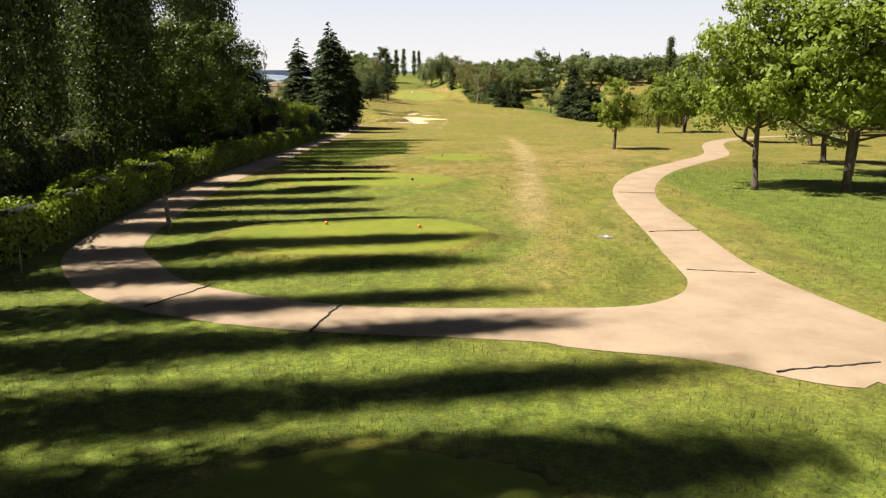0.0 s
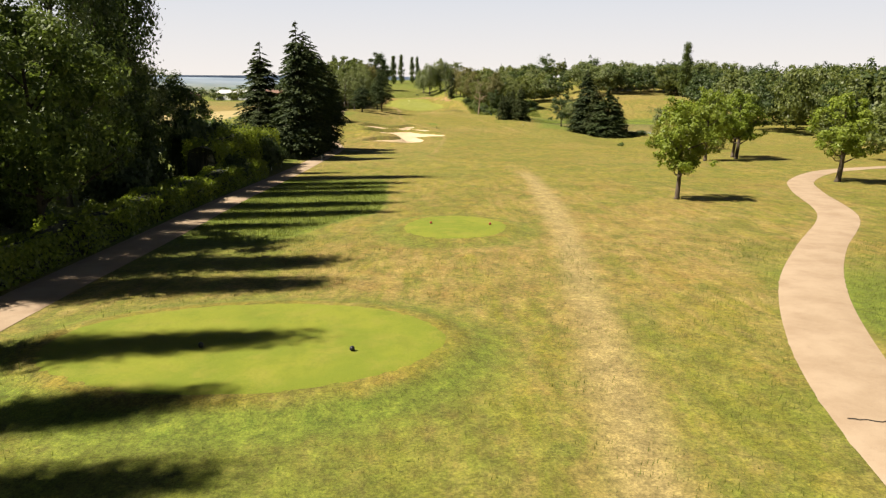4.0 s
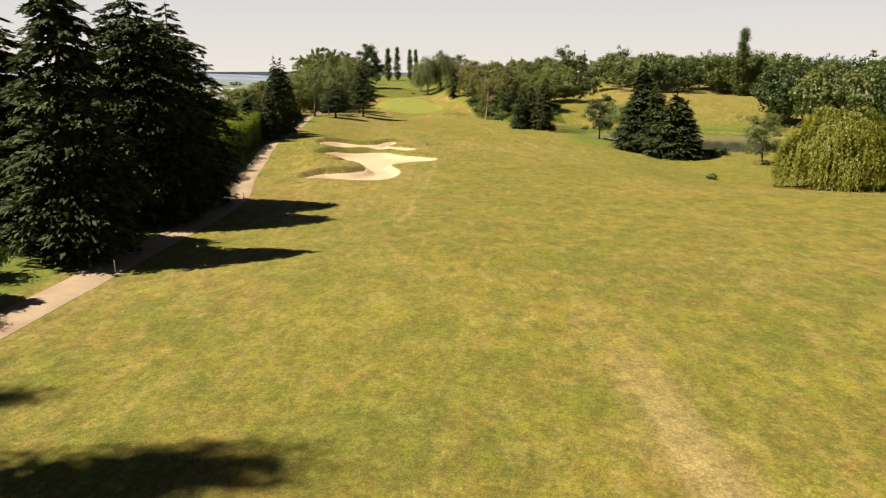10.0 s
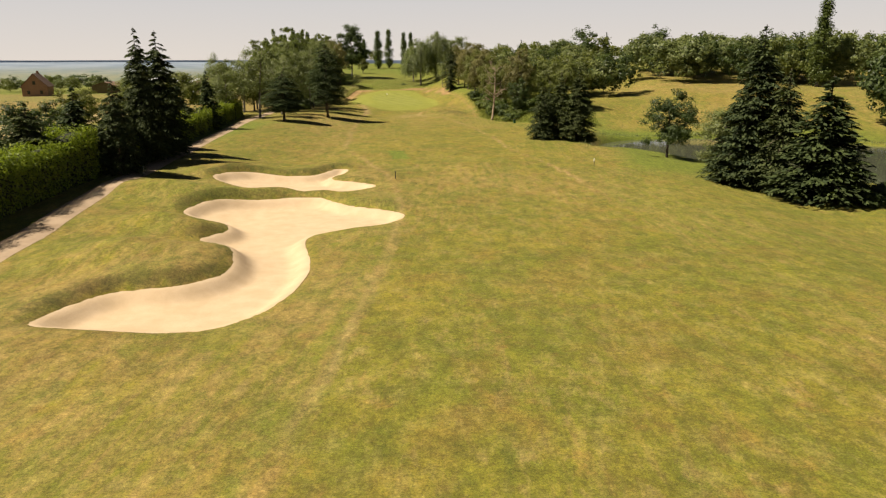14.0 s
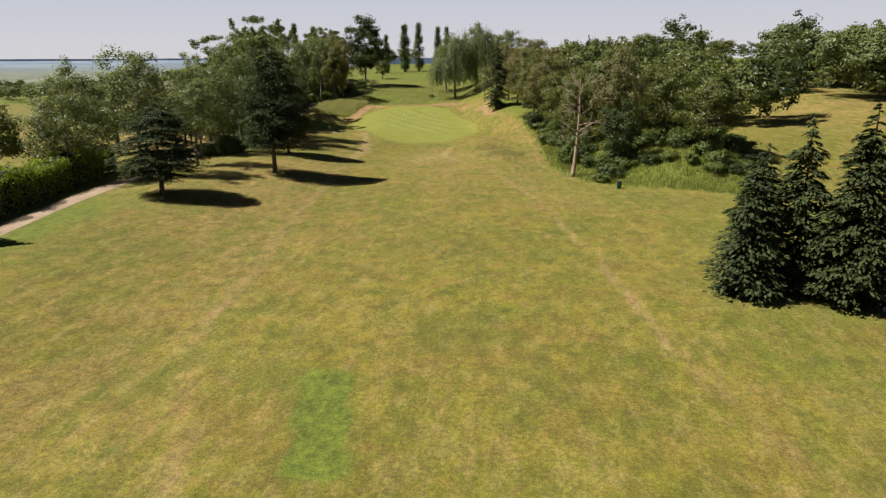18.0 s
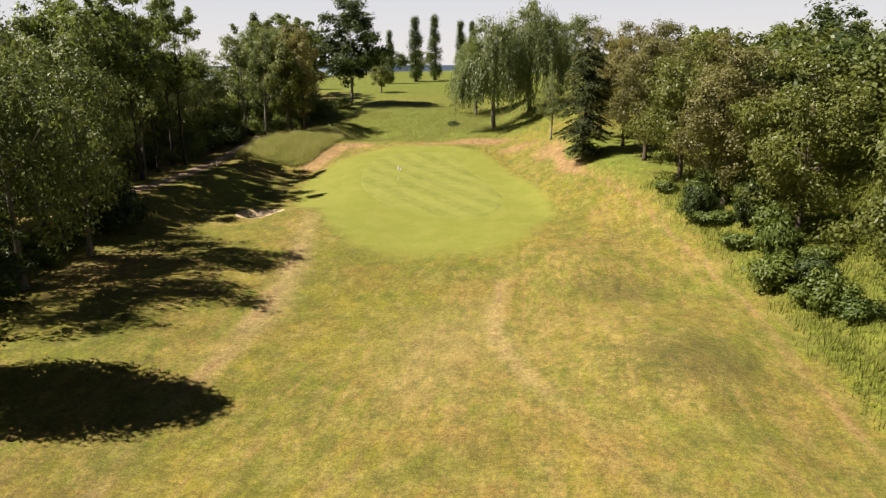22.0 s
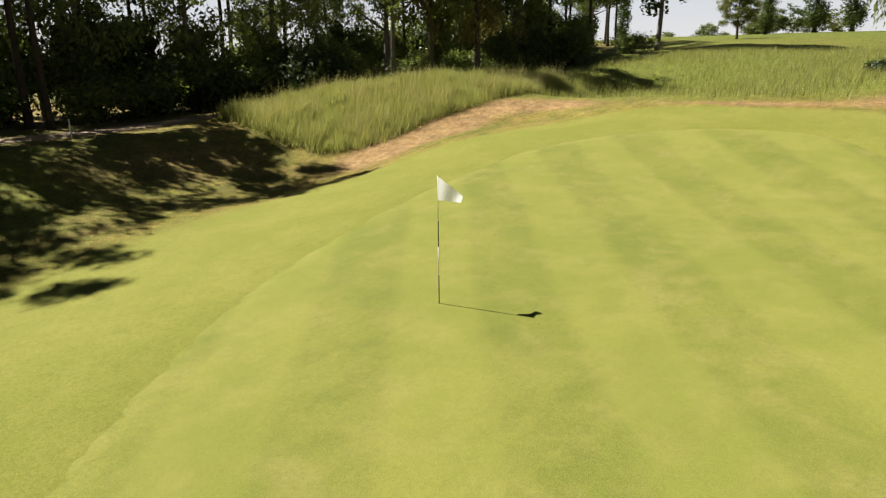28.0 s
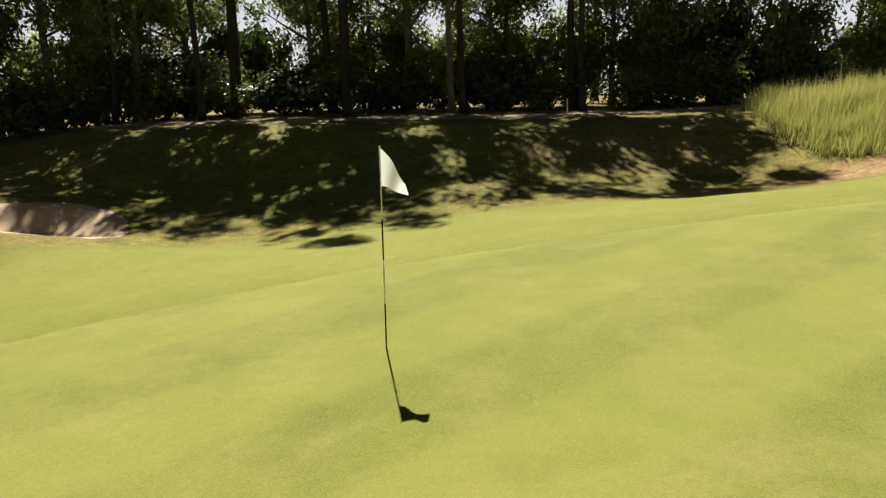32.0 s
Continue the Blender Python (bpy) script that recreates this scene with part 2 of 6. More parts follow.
PATH_RIGHT = smooth_line([(13.5, 8.0, 1.6), (10.2, 12.6, 1.6), (8.9, 17.2, 1.6), (8.7, 22, 1.2), (9.1, 27.5, 1.1), (9.6, 34.5, 1.05), (11.2, 41, 1.15), (14.6, 49.2, 1.15),
                          (19.2, 57.4, 1.1), (26.2, 68.8, 1.2), (30.8, 82, 1.2), (35, 91.5, 1.1), (43, 101.6, 1.1), (54, 108, 1.1), (75, 116, 1.1)])
FILLET = smooth_loop([(3.4, 16.9), (5.4, 17.5), (6.8, 18.8), (7.5, 20.8), (7.9, 23), (9.2, 20), (9.5, 15), (8, 12.2), (5.4, 13.6), (2.4, 14.6)], 4)


def path_sdf(x, y):
    return np.minimum(np.minimum(band_sdf(PATH_LEFT, x, y), band_sdf(PATH_RIGHT, x, y)), loop_sdf(FILLET, x, y))


def sand_sdf(x, y):
    return np.minimum(np.minimum(loop_sdf(BUNKER_A, x, y), loop_sdf(BUNKER_B, x, y)), loop_sdf(BUNKER_G, x, y))


def tee_sdf(x, y):
    d = loop_sdf(TEE_A, x, y)
    for t in (TEE_B, TEE_C, TEE_D):
        d = np.minimum(d, loop_sdf(t, x, y))
    return d


BUNKER_MOUNDS = [(-15.6, 168.5, 4.4, 4.0, 1.6), (-17.5, 177.8, 3.6, 2.4, 1.35), (-21.5, 189.8, 4.6, 3.0, 1.2), (-11.2, 168.5, 1.8, 3.0, .5), (-15, 192.3, 5, 1.4, .4),
                 (-7.0, 192.6, 4, 1.5, .35), (-15.5, 207.8, 5, 2.2, .6), (-5.6, 204.2, 2.8, 3, .3), (-22.5, 205, 4, 4, .5), (-3.2, 189.8, 2.4, 1.8, .3),
                 (-14, 154, 5, 3, .5), (-2.2, 175, 2.2, 4, .3)]


def bunker_lee(x, y):
    """1 beside the bunkers' far and inner edges, where the turf stands up as a lip."""
    ny = (sand_sdf(x, y + .3) - sand_sdf(x, y - .3)) / .6
    nx = (sand_sdf(x + .3, y) - sand_sdf(x - .3, y)) / .6
    return np.clip(.1 + .85 * ny - .35 * nx, 0, 1) * (sand_sdf(x, y) < 6) * (y < 300)


def ground_z(x, y):
    """Height of the finished ground."""
    x, y = np.asarray(x, float), np.asarray(y, float)
    z = land(x, y)
    for m in BUNKER_MOUNDS:
        z = z + mound(x, y, *m)
    s = sand_sdf(x, y)
    z = z - 0.55 * sstep(0.0, -1.4, s) + 0.06 * np.exp(-((s - 0.5) / 0.8) ** 2)
    z = z + (0.42 + 0.3 * vnoise(x, y, 3, 12)) * sstep(0.0, 0.75, s) * sstep(4.5, 0.9, s) * bunker_lee(x, y)
    t = tee_sdf(x, y)
    z = z + 0.22 * sstep(1.4, 0.0, t)
    rough = sstep(0.5, 3, np.minimum(np.minimum(path_sdf(x, y), t), loop_sdf(GREEN, x, y)))
    near = sstep(120, 60, np.abs(x)) * sstep(520, 460, y)
    z = z + near * rough * 0.16 * (vnoise(x, y, 7.0, 3) - 0.5) + near * rough * 0.05 * (vnoise(x, y, 1.7, 4) - 0.5)
    return z


def gz(x, y):
    return float(ground_z(np.array([x]), np.array([y]))[0])


# ---- materials ----
class Nodes:
    """A material's node tree with short ways to add to it."""

    def __init__(self, name):
        self.mat = bpy.data.materials.new(name)
        self.mat.use_nodes = True
        self.n, self.l = self.mat.node_tree.nodes, self.mat.node_tree.links
        self.bsdf = self.n["Principled BSDF"]
        self.out = self.n["Material Output"]
        self.bsdf.inputs["Specular IOR Level"].default_value = 0.3
        geo = self.n.new("ShaderNodeNewGeometry")
        self.pos, self.island = geo.outputs["Position"], geo.outputs["Random Per Island"]

    def noise(self, scale, detail=4, rough=0.55, stretch=None):
        t = self.n.new("ShaderNodeTexNoise")
        t.inputs["Scale"].default_value, t.inputs["Detail"].default_value, t.inputs["Roughness"].default_value = scale, detail, rough
        src = self.pos
        if stretch:
            m = self.n.new("ShaderNodeMapping")
            m.inputs["Scale"].default_value = stretch
            self.l.new(self.pos, m.inputs["Vector"])
            src = m.outputs["Vector"]
        self.l.new(src, t.inputs["Vector"])
        return t.outputs["Fac"]

    def ramp(self, fac, *stops):
        r = self.n.new("ShaderNodeValToRGB")
        e = r.color_ramp.elements
        while len(e) < len(stops):
            e.new(0.5)
        for el, (p, c) in zip(e, stops):
            el.position = p
            el.color = (*c, 1) if not isinstance(c, (int, float)) else (c, c, c, 1)
        self.l.new(fac, r.inputs["Fac"])
        return r.outputs["Color"]

    def mix(self, fac, a, b, mode='MIX'):
        m = self.n.new("ShaderNodeMix")
        m.data_type, m.blend_type = 'RGBA', mode
        for key, v in ((0, fac), (6, a), (7, b)):
            if isinstance(v, bpy.types.NodeSocket):
                self.l.new(v, m.inputs[key])
            else:
                m.inputs[key].default_value = v if key == 0 else (*v, 1)
        return m.outputs[2]

    def math(self, op, a, b=0.5):
        m = self.n.new("ShaderNodeMath")
        m.operation = op
        for k, v in enumerate((a, b)):
            if isinstance(v, bpy.types.NodeSocket):
                self.l.new(v, m.inputs[k])
            else:
                m.inputs[k].default_value = v
        return m.outputs[0]

    def attr(self, name):
        a = self.n.new("ShaderNodeAttribute")
        a.attribute_name = name
        return a.outputs["Fac"]

    def bump(self, height, strength=0.4, dist=0.05):
        b = self.n.new("ShaderNodeBump")
        b.inputs["Strength"].default_value, b.inputs["Distance"].default_value = strength, dist
        self.l.new(height, b.inputs["Height"])
        self.l.new(b.outputs["Normal"], self.bsdf.inputs["Normal"])

    def done(self, color, rough=0.9, metal=0.0):
        if isinstance(color, bpy.types.NodeSocket):
            self.l.new(color, self.bsdf.inputs["Base Color"])
        else:
            self.bsdf.inputs["Base Color"].default_value = (*color, 1)
        self.bsdf.inputs["Roughness"].default_value, self.bsdf.inputs["Metallic"].default_value = rough, metal
        return self.mat


def turf(name, a, b, dry, fine=1.0, stripe=None):
    """Mown grass: two greens and a dry tone at three scales."""
    g = Nodes(name)
    c = g.mix(g.ramp(g.noise(0.35, 5, 0.6), (0.42, 0.0), (0.58, 1.0)), a, b)
    c = g.mix(g.ramp(g.noise(0.9, 6, 0.65), (0.48, 0.0), (0.66, 0.75)), c, dry)
    c = g.mix(g.ramp(g.noise(1.6, 5, 0.7, (1, 0.6, 1)), (0.5, 0.0), (0.68, 0.6)), c, tuple(v * 0.76 for v in a))
    c = g.mix(g.ramp(g.noise(9.0 * fine, 4, 0.7), (0.3, 0.0), (0.7, 0.5)), c, tuple(v * 0.62 for v in a))
    c = g.mix(g.ramp(g.noise(38 * fine, 3, 0.7), (0.42, 0.0), (0.68, 0.4)), c, tuple(min(1, v * 1.5) for v in b))
    if stripe:
        w = g.n.new("ShaderNodeTexWave")
        w.inputs["Scale"].default_value, w.inputs["Distortion"].default_value, w.inputs["Detail"].default_value = stripe[0], 0.8, 2
        m = g.n.new("ShaderNodeMapping")
        m.inputs["Rotation"].default_value = (0, 0, radians(stripe[1]))
        g.l.new(g.pos, m.inputs["Vector"])
        g.l.new(m.outputs["Vector"], w.inputs["Vector"])
        c = g.mix(g.ramp(w.outputs["Fac"], (0.35, 0.0), (0.65, stripe[2])), c, tuple(v * 1.32 for v in b))
    g.bump(g.noise(30 * fine, 4, 0.75), 0.35, 0.03)
    return g.done(c, 0.95)


def ground_material():
    g = Nodes("meadow_ground")
    big, mid, small, tiny = g.noise(0.05, 4, 0.6), g.noise(0.3, 6, 0.62), g.noise(2.2, 5, 0.65), g.noise(16, 4, 0.7)
    streak = g.noise(1.0, 5, 0.65, (1.6, 0.28, 1))
    green = g.mix(g.ramp(mid, (0.36, 0.0), (0.62, 1.0)), (0.128, 0.118, 0.011), (0.195, 0.158, 0.018))
    green = g.mix(g.ramp(big, (0.42, 0.0), (0.62, 0.6)), green, (0.112, 0.116, 0.011))
    tan = g.mix(g.ramp(small, (0.35, 0.0), (0.7, 1.0)), (0.255, 0.185, 0.052), (0.205, 0.135, 0.040))
    lush = g.mix(g.ramp(small, (0.35, 0.0), (0.68, 1.0)), (0.074, 0.104, 0.009), (0.144, 0.168, 0.018))
    soil = g.mix(g.ramp(small, (0.4, 0.0), (0.62, 1.0)), (0.300, 0.190, 0.085), (0.205, 0.120, 0.046))
    # dry patches break up by the finer noises
    lines = g.noise(1.0, 4, 0.6, (2.6, 0.07, 1))
    dry = g.math('ADD', g.attr("dry"), g.math('MULTIPLY', g.math('SUBTRACT', streak, 0.5), 2.2))
    dry = g.math('ADD', dry, g.math('MULTIPLY', g.math('SUBTRACT', lines, 0.5), 1.1))
    c = g.mix(g.ramp(dry, (0.32, 0.0), (0.95, 1.0)), green, tan)
    c = g.mix(g.ramp(g.noise(0.55, 6, 0.7), (0.54, 0.0), (0.68, 0.7)), c, (0.225, 0.130, 0.034))
    c = g.mix(g.ramp(g.noise(0.8, 6, 0.7, (1, 0.6, 1)), (0.53, 0.0), (0.66, 0.75)), c, (0.078, 0.090, 0.009))
    c = g.mix(g.ramp(g.noise(1.9, 5, 0.7, (1, 0.5, 1)), (0.52, 0.0), (0.66, 0.55)), c, (0.090, 0.096, 0.010))
    c = g.mix(g.ramp(g.noise(1.3, 5, 0.7, (1, 0.45, 1)), (0.55, 0.0), (0.68, 0.5)), c, (0.285, 0.205, 0.075))
    c = g.mix(g.ramp(g.noise(0.17, 6, 0.68), (0.49, 0.0), (0.61, 0.42)), c, g.mix(g.ramp(small, (0.4, 0.0), (0.6, 1.0)), (0.215, 0.128, 0.030), (0.135, 0.092, 0.018)))
    c = g.mix(g.ramp(g.noise(0.24, 6, 0.72, (1, .7, 1)), (0.49, 0.0), (0.60, 0.6)), c, (0.096, 0.108, 0.009))
    c = g.mix(g.ramp(g.noise(0.9, 7, 0.8, (1, .6, 1)), (0.50, 0.0), (0.64, 0.4)), c, (0.262, 0.212, 0.062))
    rankfac = g.math('ADD', g.attr("rank"), g.math('MULTIPLY', g.math('SUBTRACT', small, 0.5), 0.8))
    c = g.mix(g.ramp(rankfac, (0.3, 0.0), (0.8, 0.9)), c, g.mix(g.ramp(mid, (0.4, 0.0), (0.6, 1.0)), (0.060, 0.062, 0.012), (0.095, 0.068, 0.020)))
    lushfac = g.math('ADD', g.attr("lush"), g.math('MULTIPLY', g.math('SUBTRACT', small, 0.5), 0.9))
    c = g.mix(g.ramp(lushfac, (0.25, 0.0), (0.95, 1.0)), c, lush)
    strawfac = g.math('ADD', g.attr("straw"), g.math('MULTIPLY', g.math('SUBTRACT', small, 0.5), 0.4))
    c = g.mix(g.ramp(strawfac, (0.2, 0.0), (0.8, 0.9)), c, g.mix(g.ramp(small, (0.4, 0.0), (0.62, 1.0)), (0.300, 0.228, 0.095), (0.262, 0.192, 0.074)))
    soilfac = g.math('ADD', g.attr("soil"), g.math('MULTIPLY', g.math('SUBTRACT', small, 0.5), 0.8))
    c = g.mix(g.ramp(soilfac, (0.4, 0.0), (0.8, 1.0)), c, soil)
    c = g.mix(1.0, c, g.ramp(tiny, (0.34, 0.54), (0.66, 1.24)), 'MULTIPLY')
    c = g.mix(1.0, c, g.ramp(g.noise(5, 6, 0.75), (0.36, 0.70), (0.64, 1.32)), 'MULTIPLY')
    c = g.mix(1.0, c, g.ramp(g.noise(1.3, 6, 0.75, (1, .6, 1)), (0.38, 0.80), (0.62, 1.24)), 'MULTIPLY')
    c = g.mix(g.ramp(g.noise(45, 3, 0.7), (0.54, 0.0), (0.72, 0.4)), c, (0.32, 0.27, 0.075))
    mown = g.math('ADD', g.attr("mown"), g.math('MULTIPLY', g.math('SUBTRACT', mid, 0.5), 1.2))
    short = g.mix(g.ramp(g.noise(0.5, 5, 0.65), (0.4, 0.0), (0.62, 1.0)), (0.168, 0.180, 0.024), (0.208, 0.206, 0.038))
    short = g.mix(g.ramp(g.noise(3.0, 5, 0.7), (0.5, 0.0), (0.72, 0.6)), short, (0.138, 0.150, 0.016))
    short = g.mix(g.ramp(g.noise(14, 4, 0.7), (0.44, 0.0), (0.68, 0.45)), short, (0.088, 0.106, 0.010))
    short = g.mix(g.ramp(g.noise(42, 3, 0.7), (0.48, 0.0), (0.7, 0.4)), short, (0.30, 0.29, 0.07))
    c = g.mix(g.ramp(mown, (0.3, 0.0), (0.95, 0.92)), c, short)
    c = g.mix(g.attr("wheat"), c, g.mix(g.ramp(mid, (0.4, 0.0), (0.6, 1.0)), (0.36, 0.275, 0.125), (0.30, 0.235, 0.105)))
    # haze painted into the far land: greyed fields, then blue-grey hills
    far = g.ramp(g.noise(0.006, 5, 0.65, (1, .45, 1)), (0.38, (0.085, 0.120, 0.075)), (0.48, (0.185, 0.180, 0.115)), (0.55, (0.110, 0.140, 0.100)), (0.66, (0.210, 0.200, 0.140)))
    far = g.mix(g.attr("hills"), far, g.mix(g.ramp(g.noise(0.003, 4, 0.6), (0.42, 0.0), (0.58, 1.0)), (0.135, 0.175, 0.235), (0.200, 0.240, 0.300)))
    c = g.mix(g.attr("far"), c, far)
    g.bump(g.noise(22, 5, 0.75), 0.5, 0.05)
    return g.done(c, 0.95)


def leaf_material(name, dark, light, through=0.3, rough=0.5, tint=0.35):
    """Leaves: each its own tone, each tree its own tint; light comes through them."""
    g = Nodes(name)
    c = g.mix(g.ramp(g.island, (0.0, 0.0), (1.0, 1.0)), dark, light)
    info = g.n.new("ShaderNodeObjectInfo")
    c = g.mix(g.math('MULTIPLY', info.outputs["Random"], tint), c, tuple(v * k for v, k in zip(light, (1.25, 1.05, 0.7))))
    g.done(c, rough)
    tr = g.n.new("ShaderNodeBsdfTranslucent")
    g.l.new(g.mix(0.6, c, tuple(min(1, v * k) for v, k in zip(light, (1.25, 1.35, 0.65)))), tr.inputs["Color"])
    m = g.n.new("ShaderNodeMixShader")
    m.inputs[0].default_value = through
    g.l.new(g.bsdf.outputs[0], m.inputs[1])
    g.l.new(tr.outputs[0], m.inputs[2])
    g.l.new(m.outputs[0], g.out.inputs["Surface"])
    return g.mat


def bark_material(name, a, b):
    g = Nodes(name)
    n = g.noise(6, 6, 0.7, (1, 1, 0.2))
    g.bump(n, 0.8, 0.05)
    return g.done(g.mix(g.ramp(n, (0.35, 0.0), (0.65, 1.0)), a, b), 0.9)


def plain(name, color, rough=0.6, metal=0.0, grain=0.12, scale=20):
    g = Nodes(name)
    c = g.mix(g.ramp(g.noise(scale, 4, 0.6), (0.35, 0.0), (0.65, 1.0)), tuple(v * (1 - grain) for v in color), tuple(min(1, v * (1 + grain)) for v in color))
    return g.done(c, rough, metal)


M_GROUND = ground_material()
M_GREEN = turf("putting_green_turf", (0.142, 0.158, 0.024), (0.188, 0.190, 0.036), (0.240, 0.215, 0.064), 1.6, (0.115, -38, 0.27))
M_TEE = turf("tee_turf", (0.125, 0.155, 0.011), (0.178, 0.190, 0.016), (0.21, 0.190, 0.030), 1.5)


def sand_material():
    g = Nodes("bunker_sand")
    c = g.mix(g.ramp(g.noise(0.8, 5, 0.6), (0.35, 0.0), (0.65, 1.0)), (0.44, 0.325, 0.20), (0.50, 0.375, 0.245))
    c = g.mix(g.ramp(g.noise(14, 4, 0.7), (0.45, 0.0), (0.75, 0.35)), c, (0.37, 0.265, 0.165))
    g.bump(g.noise(5, 5, 0.6), 0.35, 0.06)
    return g.done(c, 0.95)


def path_material():
    g = Nodes("worn_path")
    c = g.mix(g.ramp(g.noise(0.6, 6, 0.65), (0.36, 0.0), (0.62, 1.0)), (0.275, 0.195, 0.125), (0.35, 0.26, 0.175))
    c = g.mix(g.ramp(g.noise(3.0, 6, 0.7), (0.55, 0.0), (0.72, 0.5)), c, (0.24, 0.17, 0.11))
    c = g.mix(g.ramp(g.noise(60, 3, 0.7), (0.45, 0.0), (0.7, 0.35)), c, (0.20, 0.15, 0.11))
    g.bump(g.noise(40, 4, 0.7), 0.3, 0.02)
    return g.done(c, 0.92)


M_SAND, M_PATH = sand_material(), path_material()


def water_material():
    g = Nodes("pond_water")
    g.bump(g.noise(2.5, 3, 0.5), 0.05, 0.03)
    m = g.done((0.075, 0.080, 0.055), 0.04)
    g.bsdf.inputs["Specular IOR Level"].default_value = 0.9
    return m


M_WATER = water_material()
L_OAK = leaf_material("oak_leaves", (0.046, 0.064, 0.016), (0.165, 0.185, 0.050), 0.36, 0.46)
L_FRESH = leaf_material("fresh_leaves", (0.085, 0.130, 0.012), (0.225, 0.275, 0.040), 0.40)
L_DARK = leaf_material("dark_leaves", (0.024, 0.042, 0.013), (0.082, 0.110, 0.034), 0.36, 0.5, 0.12)
L_GREY = leaf_material("grey_green_leaves", (0.058, 0.080, 0.026), (0.200, 0.226, 0.085), 0.34, 0.46, 0.12)
L_BROWN = leaf_material("brownish_leaves", (0.075, 0.072, 0.024), (0.210, 0.192, 0.072), 0.32)
L_GOLD = leaf_material("weeping_leaves", (0.095, 0.115, 0.016), (0.240, 0.240, 0.040), 0.4)
L_ROUND = leaf_material("maple_leaves", (0.040, 0.066, 0.014), (0.140, 0.180, 0.042), 0.38, 0.46, 0.05)
L_WOOD = leaf_material("wood_leaves", (0.040, 0.060, 0.018), (0.160, 0.190, 0.060), 0.50, 0.42)
L_UNDER = leaf_material("undergrowth_leaves", (0.045, 0.070, 0.018), (0.215, 0.250, 0.080), 0.54, 0.35)
L_POPLAR = leaf_material("poplar_leaves", (0.030, 0.055, 0.013), (0.095, 0.125, 0.030), 0.25)
L_NEEDLE = leaf_material("spruce_needles", (0.012, 0.025, 0.009), (0.056, 0.078, 0.022), 0.12, 0.85)
L_CEDAR = leaf_material("cedar_needles", (0.018, 0.032, 0.012), (0.062, 0.080, 0.026), 0.14, 0.85)
L_HEDGE = leaf_material("laurel_leaves", (0.060, 0.105, 0.010), (0.225, 0.275, 0.032), 0.40, 0.5)
L_SCRUB = leaf_material("scrub_leaves", (0.048, 0.080, 0.016), (0.130, 0.165, 0.040), 0.3)
L_TALL = leaf_material("tall_grass_blades", (0.090, 0.125, 0.030), (0.400, 0.395, 0.175), 0.4, 0.5)
L_SEED = leaf_material("ripe_seed_heads", (0.20, 0.19, 0.085), (0.46, 0.42, 0.24), 0.35, 0.6)
L_LAWN = leaf_material("rough_grass_blades", (0.050, 0.080, 0.011), (0.150, 0.170, 0.032), 0.35, 0.6)
L_REED = leaf_material("reed_blades", (0.075, 0.115, 0.040), (0.170, 0.190, 0.080), 0.3, 0.6)
B_BROWN = bark_material("brown_bark", (0.060, 0.045, 0.032), (0.130, 0.100, 0.075))
B_GREY = bark_material("grey_bark", (0.11, 0.095, 0.080), (0.24, 0.21, 0.18))
B_DEAD = bark_material("bleached_wood", (0.20, 0.13, 0.085), (0.36, 0.28, 0.205))
B_DARK = bark_material("dark_bark", (0.028, 0.022, 0.018), (0.065, 0.050, 0.038))
M_WHITE = plain("white_paint", (0.80, 0.79, 0.76), 0.4, 0, 0.04)
M_BLACK = plain("black_paint", (0.022, 0.022, 0.024), 0.4)
M_POST = bark_material("weathered_post", (0.10, 0.075, 0.05), (0.20, 0.15, 0.10))
M_BIN = plain("bottle_green_paint", (0.012, 0.085, 0.055), 0.45)
M_ORANGE = plain("orange_plastic", (0.65, 0.20, 0.03), 0.4, 0, 0.05)
M_RED = plain("dull_red_plastic", (0.30, 0.05, 0.03), 0.4, 0, 0.05)
M_WIRE = plain("galvanised_wire", (0.35, 0.35, 0.34), 0.4, 0.8)
M_BRICK = plain("brick_wall", (0.30, 0.18, 0.125), 0.9, 0, 0.25, 3)
M_ROOF = plain("dark_roof_tiles", (0.16, 0.095, 0.070), 0.85, 0, 0.3, 4)
M_GLASS = plain("dark_window_glass", (0.03, 0.035, 0.04), 0.08)
M_PALE = plain("pale_sheet_metal", (0.55, 0.55, 0.54), 0.5, 0, 0.08, 2)
# near-black tone that stands in for the shade inside hedges
M_HEDGE_SHADE = bark_material("hedge_core_shade", (0.012, 0.014, 0.008), (0.030, 0.032, 0.016))
M_CRACK = plain("dark_joint", (0.030, 0.024, 0.020), 0.95)
# woods coloured pale blue to stand in for distance haze
M_HAZE_HILL = plain("haze_blue_hills", (0.25, 0.30, 0.37), 1.0, 0, 0.15, 0.004)


def cloth_material():
    g = Nodes("flag_cloth")
    g.done((0.84, 0.84, 0.83), 0.85)
    tr = g.n.new("ShaderNodeBsdfTranslucent")
    tr.inputs["Color"].default_value = (0.86, 0.87, 0.88, 1)
    m = g.n.new("ShaderNodeMixShader")
    m.inputs[0].default_value = 0.5
    g.l.new(g.bsdf.outputs[0], m.inputs[1])
    g.l.new(tr.outputs[0], m.inputs[2])
    g.l.new(m.outputs[0], g.out.inputs["Surface"])
    return g.mat


M_FLAG = cloth_material()


# ---- building helpers ----
def mesh_of(name, verts, faces, material, smooth=False):
    me = bpy.data.meshes.new(name)
    me.from_pydata([tuple(map(float, v)) for v in verts], [], [tuple(map(int, f)) for f in faces])
    me.materials.append(material)
    if smooth:
        me.polygons.foreach_set("use_smooth", np.ones(len(me.polygons), bool))
    me.update()
    return me


